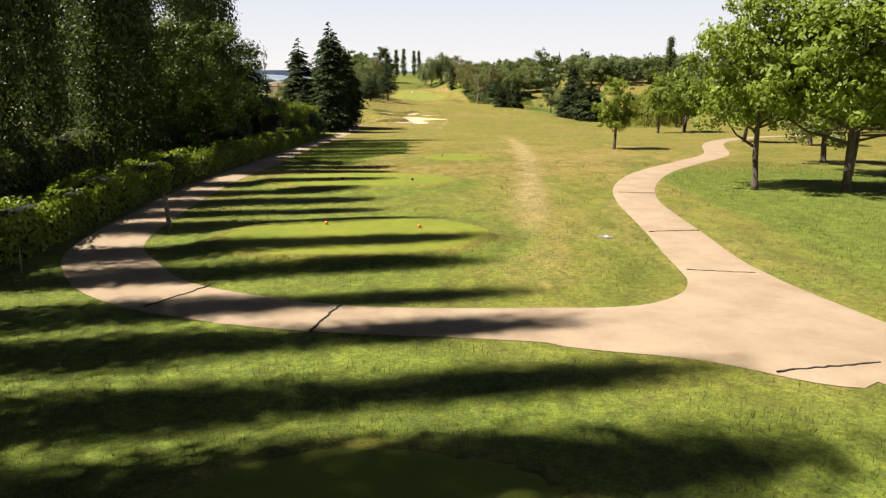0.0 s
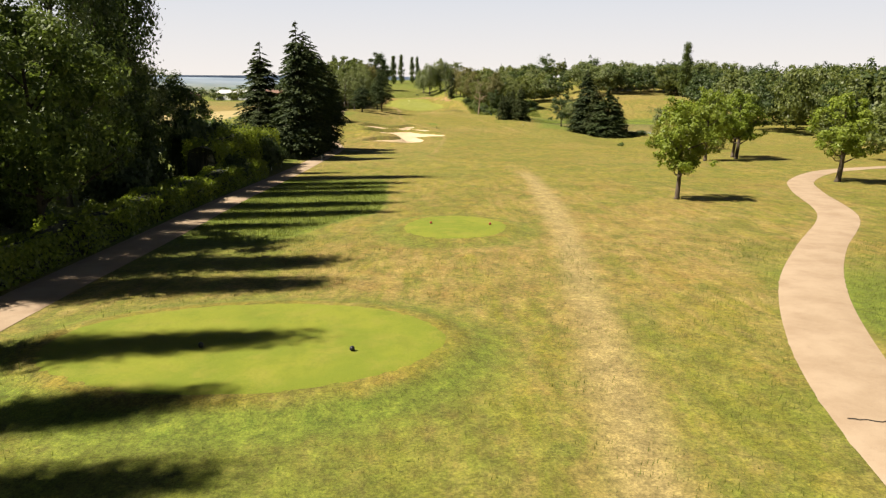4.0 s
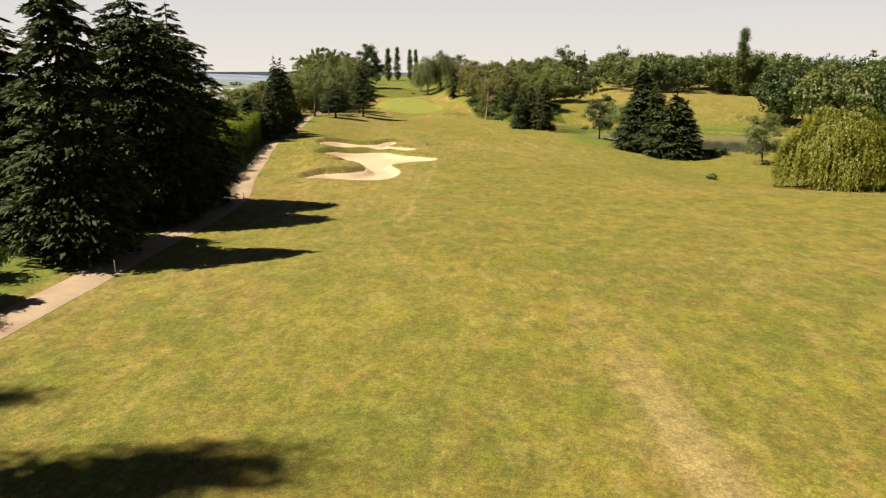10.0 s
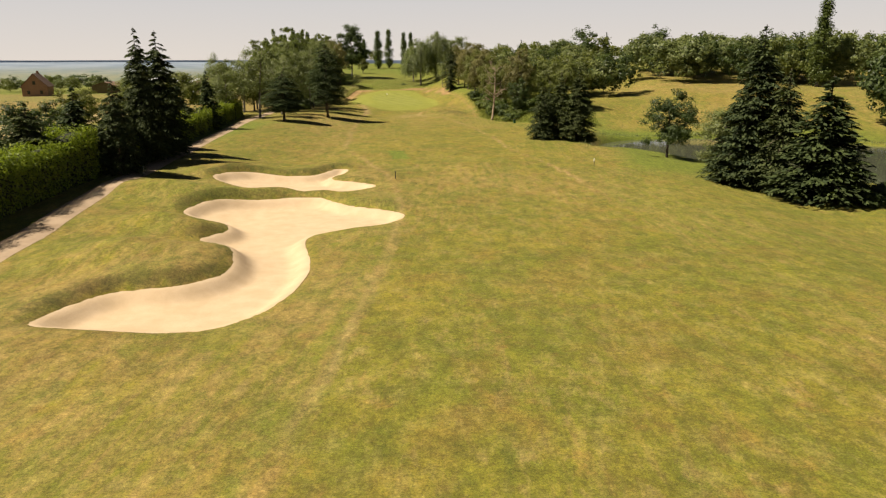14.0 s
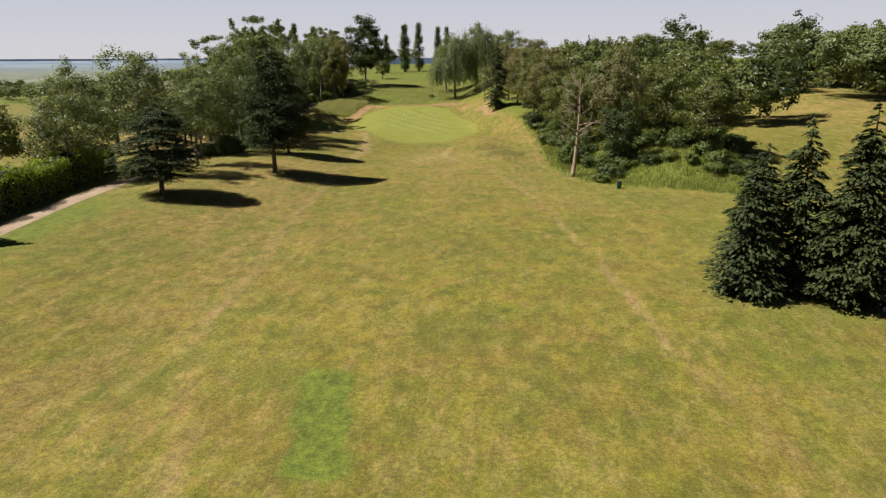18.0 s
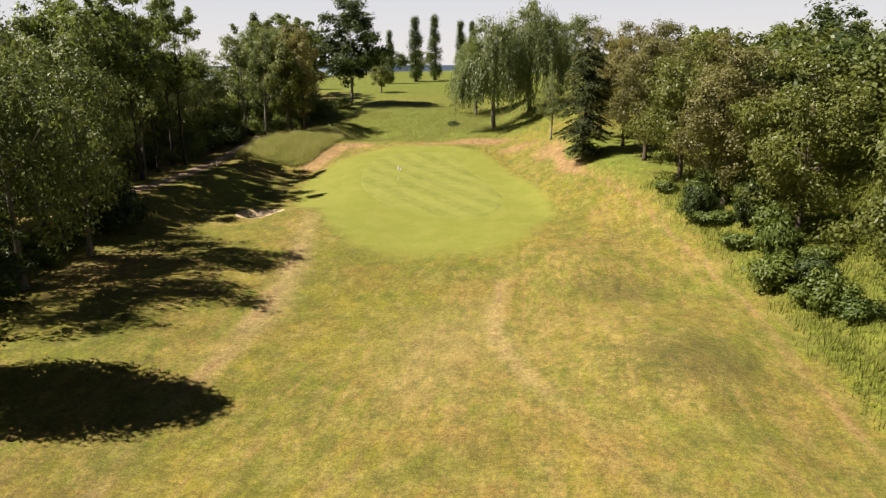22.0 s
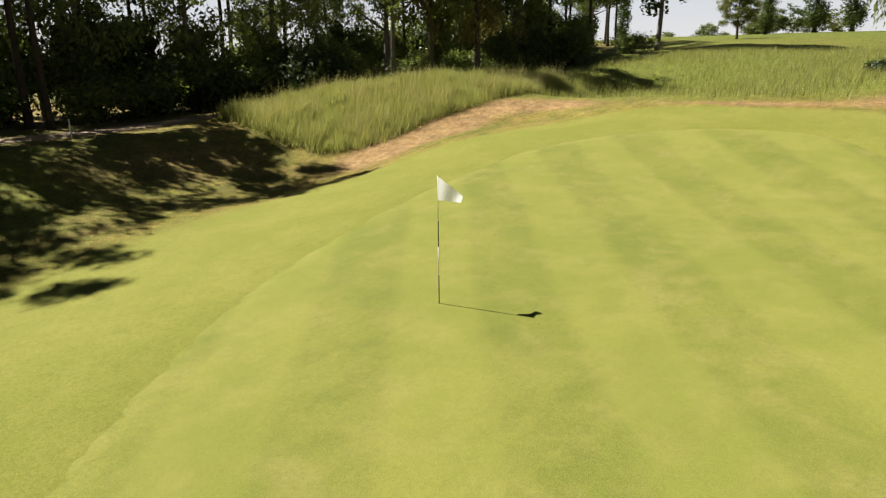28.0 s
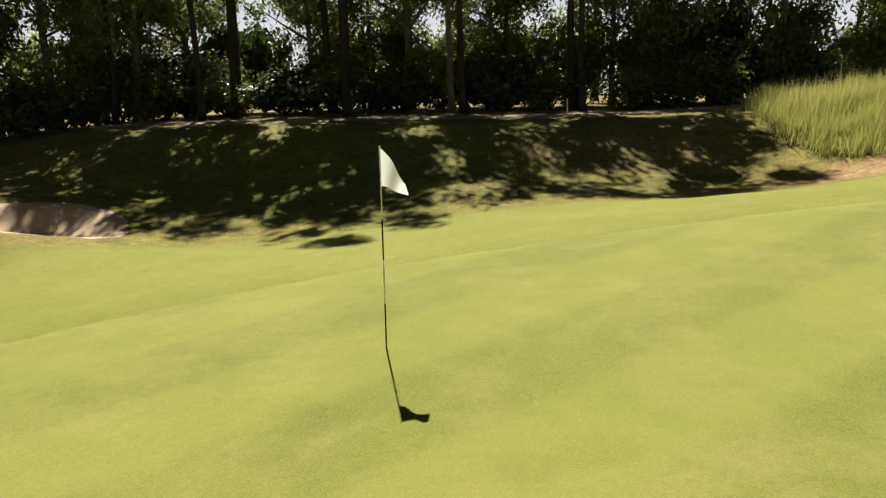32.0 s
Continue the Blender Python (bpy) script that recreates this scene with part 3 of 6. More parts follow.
def quads_mesh(name, corners, material):
    """A mesh of separate faces; corners is (n, k, 3)."""
    n, k = corners.shape[:2]
    me = bpy.data.meshes.new(name)
    me.vertices.add(n * k)
    me.vertices.foreach_set("co", np.ascontiguousarray(corners.reshape(-1), dtype=np.float32))
    me.loops.add(n * k)
    me.loops.foreach_set("vertex_index", np.arange(n * k, dtype=np.int32))
    me.polygons.add(n)
    me.polygons.foreach_set("loop_start", np.arange(0, n * k, k, dtype=np.int32))
    me.polygons.foreach_set("loop_total", np.full(n, k, dtype=np.int32))
    me.materials.append(material)
    me.update(calc_edges=True)
    me.validate()
    return me


def part(name, me, parent, label=""):
    ob = new(name, me)
    ob.parent = parent
    if label:
        ob["label"] = label
    return ob


def thing(name, x, y, z, label, category, group="", turn=0.0, scale=(1, 1, 1)):
    ob = new(name)
    ob.matrix_basis = Matrix.LocRotScale((x, y, z), Euler((0, 0, radians(turn))), scale)
    return tagged(ob, label, category, group)


def bm_mesh(name, bm, material, smooth=False):
    me = bpy.data.meshes.new(name)
    bm.to_mesh(me)
    bm.free()
    me.materials.append(material)
    if smooth:
        me.polygons.foreach_set("use_smooth", np.ones(len(me.polygons), bool))
    return me


def tubes(lines, sides=6):
    """Tapered tubes; each line is a list of (point, radius)."""
    verts, faces = [], []
    for line in lines:
        pts = [Vector(p) for p, _ in line]
        base = len(verts)
        for i, (p, (_, r)) in enumerate(zip(pts, line)):
            d = (pts[min(i + 1, len(pts) - 1)] - pts[max(i - 1, 0)]).normalized()
            a = d.orthogonal().normalized()
            b = d.cross(a)
            for k in range(sides):
                t = 2 * math.pi * k / sides
                verts.append(p + (a * math.cos(t) + b * math.sin(t)) * r)
        n = len(pts)
        for i in range(n - 1):
            for k in range(sides):
                k2 = (k + 1) % sides
                faces.append((base + i * sides + k, base + i * sides + k2, base + (i + 1) * sides + k2, base + (i + 1) * sides + k))
        faces.append(tuple(base + (n - 1) * sides + k for k in range(sides)))
        faces.append(tuple(base + k for k in reversed(range(sides))))
    return verts, faces


def lathe(profile, sides=12):
    """A turned body from (radius, height) pairs, closed at both ends."""
    verts, faces = [], []
    for r, z in profile:
        for k in range(sides):
            t = 2 * math.pi * k / sides
            verts.append((r * math.cos(t), r * math.sin(t), z))
    for i in range(len(profile) - 1):
        for k in range(sides):
            k2 = (k + 1) % sides
            faces.append((i * sides + k, i * sides + k2, (i + 1) * sides + k2, (i + 1) * sides + k))
    faces.append(tuple(reversed(range(sides))))
    faces.append(tuple((len(profile) - 1) * sides + k for k in range(sides)))
    return verts, faces


# ---- ground: one sheet to the horizon ----
def steps_out(start, end, first, grow):
    out, p, s = [], start, first
    sign = 1 if end > start else -1
    while abs(end - p) > s:
        p += sign * s
        s *= grow
        out.append(p)
    out.append(end)
    return out


def thicket_edge(y):
    """Brown line where the mown grass meets the thicket."""
    return spline([262, 272, 274.5, 276.4, 281.3, 287.7, 299, 309, 322.6, 334, 338, 345], [34, 21.5, 15.2, 12.6, 10, 8.6, 7.3, 7.4, 5.4, 2.4, 0.6, -1], y)


def rough_edge(y):
    """Where the long rough beside the path ends."""
    return spline([58, 61, 66, 68, 73, 80, 96, 105], [-8.4, -7.3, -5.5, -4.3, -3.9, -4.5, -5.8, -7], y)


def ground_attributes(x, y):
    """Where the grass is dry, lush, worn to soil, a wheat field, or far off and toned by painted haze."""
    u = x - axis(y)
    n1, n2 = vnoise(x, y, 14, 1), vnoise(x, y, 5, 2)
    fair_l, fair_r = spline([95, 110, 117, 123, 127, 133, 141, 160, 200, 218.6, 227.8, 241.5, 252, 270, 284, 303, 320, 345], [4, 1.5, -1, -2.5, -2.4, -1.6, -1.5, -.6, -3, -8.6, -11.9, -13.6, -15, -16.6, -18, -19.2, -21.5, -25], y), spline([95, 150, 203, 214, 225, 245, 285, 305, 316, 329], [16, 20, 16.4, 14.6, 11.5, 9, 1.5, -6.3, -5.6, -3], y)
    fair = sstep(-0.6, 0.6, x - fair_l) * sstep(0.6, -0.6, x - fair_r) * window(100, 118, 322, 326, y)
    dry = 0.18 + 0.5 * n1 - 0.25 * fair
    dry = dry + 0.28 * mound(x, y, 12, 58, 12, 18, 1) + 0.2 * mound(x, y, -2, 48, 9, 4, 1) + 0.2 * mound(x, y, -9, 100, 7, 40, 1)
    dry = dry + 0.55 * mound(x, y, 4, 203, 17, 12, 1) + 0.4 * mound(x, y, -3, 160, 10, 9, 1) * (1 - fair) + 0.3 * mound(x, y, -8, 285, 6, 40, 1)
    dry = dry + 0.35 * sstep(40, 50, x) * sstep(250, 262, y) + 0.2 * mound(x, y, -2, 296, 6, 10, 1) + 0.5 * mound(x, y, -22, 268, 8, 20, 1)
    strip = band_sdf(STRIP, x, y)
    dry = dry + 0.95 * sstep(0.5, -0.6, strip) * sstep(112, 95, y)
    worn = 0.74 * sstep(0.3, -0.9, strip) * sstep(108, 92, y) * sstep(18, 36, y)
    path = path_sdf(x, y)
    dry = dry + 0.5 * sstep(1.6, 0.1, path) * n2
    lush = 0.12 + 0.35 * vnoise(x, y, 22, 7) - 0.3 * fair + 0.9 * sstep(16, 6, y + 0.2 * np.abs(x)) * sstep(70, 40, np.abs(x)) + 0.7 * sstep(12.5, 14.5, x) * sstep(60, 48, y) * sstep(52, 36, x + 10 * n1)
    lush = lush + 1.0 * window(56, 60, 86, 92, y) * sstep(.35, -.35, x - rough_edge(y)) + 0.3 * window(48, 52, 84, 91, y) * sstep(-5.0, -7.5, x) + 0.3 * sstep(56, 34, y) + 0.3 * sstep(46, 34, y) * sstep(3, -2, x)
    lush = lush + 0.5 * sstep(2.6, 0.6, tee_sdf(x, y)) + 0.45 * sstep(0, 2.5, x - thicket_edge(y)) * sstep(36, 30, x) * window(262, 270, 345, 365, y) + 0.5 * sstep(358, 366, y)
    lush = lush + 0.6 * sstep(21, 26, x - 0.1 * (y - 200)) * window(200, 215, 262, 268, y) * sstep(95, 70, x + 20 * n1) + 0.6 * sstep(-17.6, -19, x) * sstep(130, 115, y) * sstep(-60, -38, x - 12 * n1)
    lush = lush + 0.5 * sstep(-27, -31, x) * window(180, 200, 250, 262, y) + 0.55 * mound(x, y, -38, 361, 4, 8, 1) + 0.6 * mound(x, y, -33, 336, 5, 9, 1)
    lush = lush + 1.4 * window(-5.3, -4.9, -3.2, -2.8, x + .18 * (y - 221)) * window(216.8, 217.6, 225, 226, y)
    soil = 1.1 * mound(x, y, -30.0, 352.2, 1.5, 2.6, 1) + 1.1 * mound(x, y, -29.2, 356.4, 1.7, 2.8, 1) + 1.0 * mound(x, y, -26.4, 359.8, 3.2, 1.5, 1) + 1.1 * mound(x, y, -10.5, 360.6, 5, 2.0, 1) + 0.9 * mound(x, y, -18, 359.2, 4, .9, 1) + 0.8 * mound(x, y, -6, 356, 3, 2, 1)
    soil = soil + 0.8 * mound(x, y, -2.0, 350, 2.6, 5, 1) + 0.7 * mound(x, y, 0.5, 341, 3, 3, 1) + 0.6 * mound(x, y, -34.5, 346, 3.6, 8, 1)
    edge = x - thicket_edge(y)
    soil = soil + 0.7 * mound(edge, 0 * y, 0, 0, 0.5, 1, 1) * window(262, 272, 345, 352, y) + 0.6 * mound(x, y, -31, 309, 6, 10, 1)
    soil = soil + 0.55 * sstep(-41, -43.5, x) * window(270, 300, 420, 440, y) + 0.5 * mound(x, y, 10.6, 36, 1.2, 7, 1)
    walked = mound(x - spline([296, 314, 322, 333.5, 341], [-18.6, -20, -21.8, -24.5, -26.4], y), 0 * y, 0, 0, 1.15, 1, 1) * window(292, 306, 327, 334, y)
    soil = soil + 0.2 * walked
    rim = mound(x - fair_l, 0 * y, 0, 0, 0.42, 1, 1) * window(108, 114, 316, 322, y) + mound(x - fair_r, 0 * y, 0, 0, 0.45, 1, 1) * window(192, 202, 316, 322, y)
    soil = soil + 0.62 * rim * sstep(.2, .6, n2) * (.55 + .45 * sstep(190, 205, y))
    lush = lush + 0.16 * mound(x - fair_l, 0 * y, -.7, 0, 0.4, 1, 1) * window(112, 125, 316, 322, y)
    dry = dry + 0.6 * rim
    straw = worn + 0.42 * mound(x, y, -9, 302, 5, 9, 1) + 0.55 * walked + 0.5 * rim * sstep(.15, .5, n2)
    s = sand_sdf(x, y)
    rank = 0.7 * sstep(-.1, .15, s) * sstep(1.9, .5, s) * np.clip(bunker_lee(x, y) + .35, 0, 1) * (s < 50)
    dry = dry + 0.35 * window(.2, 1, 2.5, 5, s) * n2 + 0.6 * mound(x - spline([300, 308, 313, 318, 326, 334], [-19, -19.1, -20.2, -21.6, -23.6, -25.3], y), 0 * y, 0, 0, 1.0, 1, 1) * window(292, 302, 325, 332, y)
    rank = rank + .75 * mound(x, y, 2.6, 299, 4.5, 4, 1) + .65 * mound(x, y, 1.0, 311, 4, 3, 1) + .45 * mound(x, y, 1.6, 322, 3.5, 6, 1) + .4 * mound(x, y, 6, 289, 3, 5, 1)
    inner = np.minimum(loop_sdf(APRON, x, y), 60)
    keep = sstep(-6.0, 3.0, np.minimum(inner, 50)) * sstep(-0.2, 1.0, tee_sdf(x, y))
    wheat = sstep(-52, -56, x + 0.12 * (y - 150)) * window(120, 126, 300, 306, y - 0.25 * (x + 60)) * (0.75 + 0.25 * n2)
    # distance masks for the painted haze colours
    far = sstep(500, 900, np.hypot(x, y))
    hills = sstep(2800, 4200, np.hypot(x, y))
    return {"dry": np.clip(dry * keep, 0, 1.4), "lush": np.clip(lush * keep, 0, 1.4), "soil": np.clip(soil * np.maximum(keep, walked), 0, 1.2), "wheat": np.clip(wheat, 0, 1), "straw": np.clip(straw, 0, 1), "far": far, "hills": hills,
            "rank": np.clip(rank, 0, 1) * sstep(0.5, 5, inner), "mown": 1.25 * sstep(0, 1, (1.8 - inner) / (2.6 + 8 * sstep(332, 316, y))) * (1 - .95 * np.clip(soil * keep * 1.3 + walked, 0, 1))}


STRIP = smooth_line([(2.9, 20, 1.1), (3.4, 26, 1.15), (4.15, 33, 1.1), (5.5, 46, 1.05), (7.1, 61, 1.15), (7.4, 66, 1.2), (7.9, 72, 1.3), (8.3, 80, 1.25), (8.7, 92, 1.1), (8.4, 110, 1.4)])
xs = np.array(sorted(steps_out(-62, -4900, 1.0, 1.17) + list(np.arange(-62, 62.1, 0.6)) + steps_out(62, 3000, 1.0, 1.17)))
ys = np.array(sorted(steps_out(-14, -900, 1.0, 1.2) + list(np.arange(-14, 432.1, 0.6)) + steps_out(432, 4900, 1.0, 1.17)))
gx, gy = [a.ravel() for a in np.meshgrid(xs, ys)]
gh = ground_z(gx, gy)
cover, sandy = np.minimum(path_sdf(gx, gy), np.minimum(tee_sdf(gx, gy), loop_sdf(GREEN, gx, gy))), sand_sdf(gx, gy)
gh = gh - 0.25 * sstep(-0.5, -1.15, cover) - 0.006 * sstep(0.1, -0.3, cover) - 0.25 * sstep(-0.2, -0.8, sandy) - 0.02 * (sandy < 0)
nx, ny = len(xs), len(ys)
gi = (np.arange(ny - 1)[:, None] * nx + np.arange(nx - 1)[None, :]).ravel()
me = bpy.data.meshes.new("ground")
me.vertices.add(nx * ny)
me.vertices.foreach_set("co", np.stack([gx, gy, gh], 1).astype(np.float32).ravel())
nf = len(gi)
me.loops.add(nf * 4)
me.loops.foreach_set("vertex_index", np.stack([gi, gi + 1, gi + 1 + nx, gi + nx], 1).astype(np.int32).ravel())
me.polygons.add(nf)
me.polygons.foreach_set("loop_start", np.arange(0, nf * 4, 4, dtype=np.int32))
me.polygons.foreach_set("loop_total", np.full(nf, 4, dtype=np.int32))
me.polygons.foreach_set("use_smooth", np.ones(nf, bool))
me.update(calc_edges=True)
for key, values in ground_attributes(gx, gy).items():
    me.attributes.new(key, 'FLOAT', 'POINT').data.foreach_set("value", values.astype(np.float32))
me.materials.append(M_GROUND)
tagged(new("ground", me), "sunlit mown grass with dry patches and rough", "ground", kind="structure")


def sheet(name, sdf, lo, hi, step, lift, material, rim=-0.03):
    """A sheet laid over the ground inside an outline: square cells, cut along the rim."""
    ax, ay = np.arange(lo[0], hi[0], step), np.arange(lo[1], hi[1], step)
    px, py = [a.ravel() for a in np.meshgrid(ax, ay)]
    d = sdf(px, py)
    d = np.where(np.abs(d) < 0.02, -0.02, d)
    w = len(ax)
    i = (np.arange(len(ay) - 1)[:, None] * w + np.arange(w - 1)[None, :]).ravel()
    cells = np.stack([i, i + 1, i + 1 + w, i + w], 1)
    inside = (d[cells] < 0).sum(1)
    faces = [tuple(c) for c in cells[inside == 4].tolist()]
    verts = {int(k): (px[k], py[k]) for k in np.unique(cells[inside == 4])}
    cut, extra = {}, len(px)
    for c in cells[(inside > 0) & (inside < 4)].tolist():
        poly = []
        for a, b in zip(c, c[1:] + c[:1]):
            if d[a] < 0:
                poly.append(a)
                verts[a] = (px[a], py[a])
            if (d[a] < 0) != (d[b] < 0):
                key = (min(a, b), max(a, b))
                if key not in cut:
                    t = d[a] / (d[a] - d[b])
                    cut[key] = extra
                    verts[extra] = (px[a] + (px[b] - px[a]) * t, py[a] + (py[b] - py[a]) * t)
                    extra += 1
                poly.append(cut[key])
        if len(poly) > 2:
            faces.append(tuple(poly))
    order = {k: n for n, k in enumerate(verts)}
    xy = np.array(list(verts.values()))
    z = ground_z(xy[:, 0], xy[:, 1]) + (lift + 0.006 - rim) * sstep(0.02, -0.3, sdf(xy[:, 0], xy[:, 1])) + rim
    return new(name, mesh_of(name, np.column_stack([xy, z]), [[order[k] for k in f] for f in faces], material, True))


def box_of(loop, pad=1.0):
    return loop.min(0) - pad, loop.max(0) + pad


tagged(sheet("cart_path", path_sdf, (-56, 5), (80, 408), 0.4, 0.04, M_PATH, 0.012), "pinkish beige worn hard cart path", "path", kind="structure")
for loop, lab in ((BUNKER_A, "large winding bunker of pale sand"), (BUNKER_B, "sand bunker with a pointed tongue"), (BUNKER_G, "small shaded sand bunker beside the green")):
    tagged(sheet("bunker", lambda x, y, q=loop: loop_sdf(q, x, y), *box_of(loop), 0.3, 0.02, M_SAND), lab, "bunker", "sand bunkers")
for loop in (TEE_A, TEE_B, TEE_C, TEE_D):
    tagged(sheet("tee", lambda x, y, q=loop: loop_sdf(q, x, y), *box_of(loop), 0.35, 0.005, M_TEE), "raised oval tee of close-mown bright grass", "tee", "tees")
green_ob = tagged(sheet("putting_green", lambda x, y: loop_sdf(GREEN, x, y), *box_of(GREEN), 0.35, 0.015, M_GREEN), "smooth close-mown putting green with faint stripes", "green")
middle = POND.mean(0)
wv = [(*(middle + (p - middle) * 1.12), WATER_Z) for p in POND]
tagged(new("pond_water", mesh_of("pond_water", wv, [tuple(range(len(wv)))], M_WATER)), "still dark pond water reflecting the sky", "water", kind="structure")


# ---- plants ----
def leaf_faces(pos, nrm, size, rng, slim=0.55, along=None):
    """Diamond leaves at pos, facing nrm; along: the way their long side points."""
    n = len(pos)
    nrm = nrm / (np.linalg.norm(nrm, axis=1, keepdims=True) + 1e-9)
    a = rng.normal(size=(n, 3)) if along is None else along
    a = a - nrm * (a * nrm).sum(1, keepdims=True)
    a = a / (np.linalg.norm(a, axis=1, keepdims=True) + 1e-9)
    b = np.cross(nrm, a)
    s = (size * rng.uniform(0.65, 1.3, n))[:, None]
    return np.stack([pos - a * s * .6, pos + b * s * slim * .6 + nrm * s * .08, pos + a * s * .6, pos - b * s * slim * .6 + nrm * s * .08], 1)


def crown_clumps(rng, h, r, base, n, top=1.0, flat=1.0, power=0.45):
    """Centres of foliage clumps on the boughs of a crown, and their radii."""
    cz, hz = (base + h) / 2, (h - base) / 2
    m = max(8, n // 6)
    i = np.arange(m) + .5
    z = 1 - 2 * i / m
    a = i * 2.39996 + rng.uniform(-.35, .35, m)
    s = np.sqrt(1 - z * z)
    d = np.stack([np.cos(a) * s, np.sin(a) * s, z], 1) + rng.normal(size=(m, 3)) * .16
    k = rng.uniform(0.25, 1, m) ** power * rng.uniform(.52, .78, m)
    lobes = d * k[:, None] * np.array([r, r, hz])
    lobes[:, :2] *= 1 - (1 - top) * np.clip(lobes[:, 2:] / hz, 0, 1)
    size = rng.uniform(.32, .50, m) * min(r, hz)
    j = rng.integers(0, m, n)
    e = rng.normal(size=(n, 3)) + d[j] * .7 + np.array([0, 0, .35])
    e /= np.linalg.norm(e, axis=1, keepdims=True)
    p = lobes[j] + e * (size[j] * rng.uniform(.35, 1.15, n))[:, None] * np.array([1, 1, .8])
    p[:, 2] = np.maximum(p[:, 2] + cz, base)
    return p, rng.uniform(0.13, 0.23, n) * min(r, hz) * flat


def clump_leaves(rng, centres, rad, per, size, slim=0.55, squash=0.75):
    d = rng.normal(size=(len(centres) * per, 3))
    d /= np.linalg.norm(d, axis=1, keepdims=True)
    c, q = np.repeat(centres, per, 0), np.repeat(rad, per)
    pos = c + d * (q * rng.uniform(0.2, 1.25, len(q)) ** 0.8)[:, None] * np.array([1, 1, squash])
    mid = centres.mean(0)
    out = (c - mid) / (np.linalg.norm(c - mid, axis=1, keepdims=True) + 1e-6)
    nrm = d * .8 + out * .5 + rng.normal(size=d.shape) * 0.45 + np.array([0, 0, 0.35])
    return leaf_faces(pos, nrm, np.full(len(pos), size), rng, slim)


def limbs_to(rng, centres, h, base, r0, lean=(0, 0), count=16, trunk_top=0.8):
    """A trunk with limbs that reach some of the clumps."""
    top = h * trunk_top
    kx, ky = rng.uniform(-.02, .02, 2) * h
    at = lambda t: Vector((lean[0] * t * t * h + kx * math.sin(3 * t), lean[1] * t * t * h + ky * math.sin(4 * t), t * top))
    lines = [[(at(t), r0 * (1.35 if t == 0 else 1 - 0.85 * t)) for t in (0, .04, .2, .4, .6, .8, 1.0)]]
    for c in centres[rng.permutation(len(centres))[:count]]:
        c = Vector(c)
        t = min(0.95, max(base / top * 0.8, (c.z - 0.35 * math.hypot(c.x, c.y)) / top * rng.uniform(.75, 1)))
        s = at(t)
        m = s.lerp(c, 0.5) + Vector((0, 0, -0.04 * h * rng.uniform(0, 1)))
        rr = r0 * (1 - 0.8 * t) * 0.55
        lines.append([(s, rr), (m, rr * .6), (c, rr * .18)])
    return tubes(lines, 6)


MESHES = {}


def broadleaf(key, leaf, bark, seed, h=10.0, r=4.0, base=0.9, n=84, per=84, size=0.31, top=0.75, lean=(0, 0), slim=0.55, r0=0.22, power=0.45, lump=1.0):
    rng = np.random.default_rng(seed)
    c, rad = crown_clumps(rng, h, r, base, n, top, lump, power)
    c[:, 0] += lean[0] * h * (c[:, 2] / h) ** 2
    c[:, 1] += lean[1] * h * (c[:, 2] / h) ** 2
    v, f = limbs_to(rng, c, h, base, r0, lean)
    MESHES[key] = (h, r, [("trunk", mesh_of(key + "_trunk", v, f, bark, True)), ("crown", quads_mesh(key + "_crown", clump_leaves(rng, c, rad, per, size, slim), leaf))])


def column_poplar(key, seed, h=16.0, r=1.7, leaf=None, n=90, per=90, low=0.06):
    rng = np.random.default_rng(seed)
    t = rng.uniform(low, 1, n)
    w = r * np.clip(np.sin(np.clip((t - low * .9) / (1 - low * .9), 0, 1) ** 0.75 * math.pi) * 0.75 + 0.25 * (1 - t), 0.08, 1)
    a = rng.uniform(0, 2 * math.pi, n)
    k = rng.uniform(0.1, 1, n) ** .5 * 0.75
    c = np.stack([np.cos(a) * w * k, np.sin(a) * w * k, t * h * 0.97], 1)
    v, f = limbs_to(rng, c, h, 1.0, 0.24, count=18, trunk_top=.92)
    lv = clump_leaves(rng, c, np.full(n, 0.42 * r), per, 0.24, 0.6, 1.7)
    MESHES[key] = (h, r, [("trunk", mesh_of(key + "_trunk", v, f, B_DARK, True)), ("crown", quads_mesh(key + "_crown", lv, leaf or L_POPLAR))])


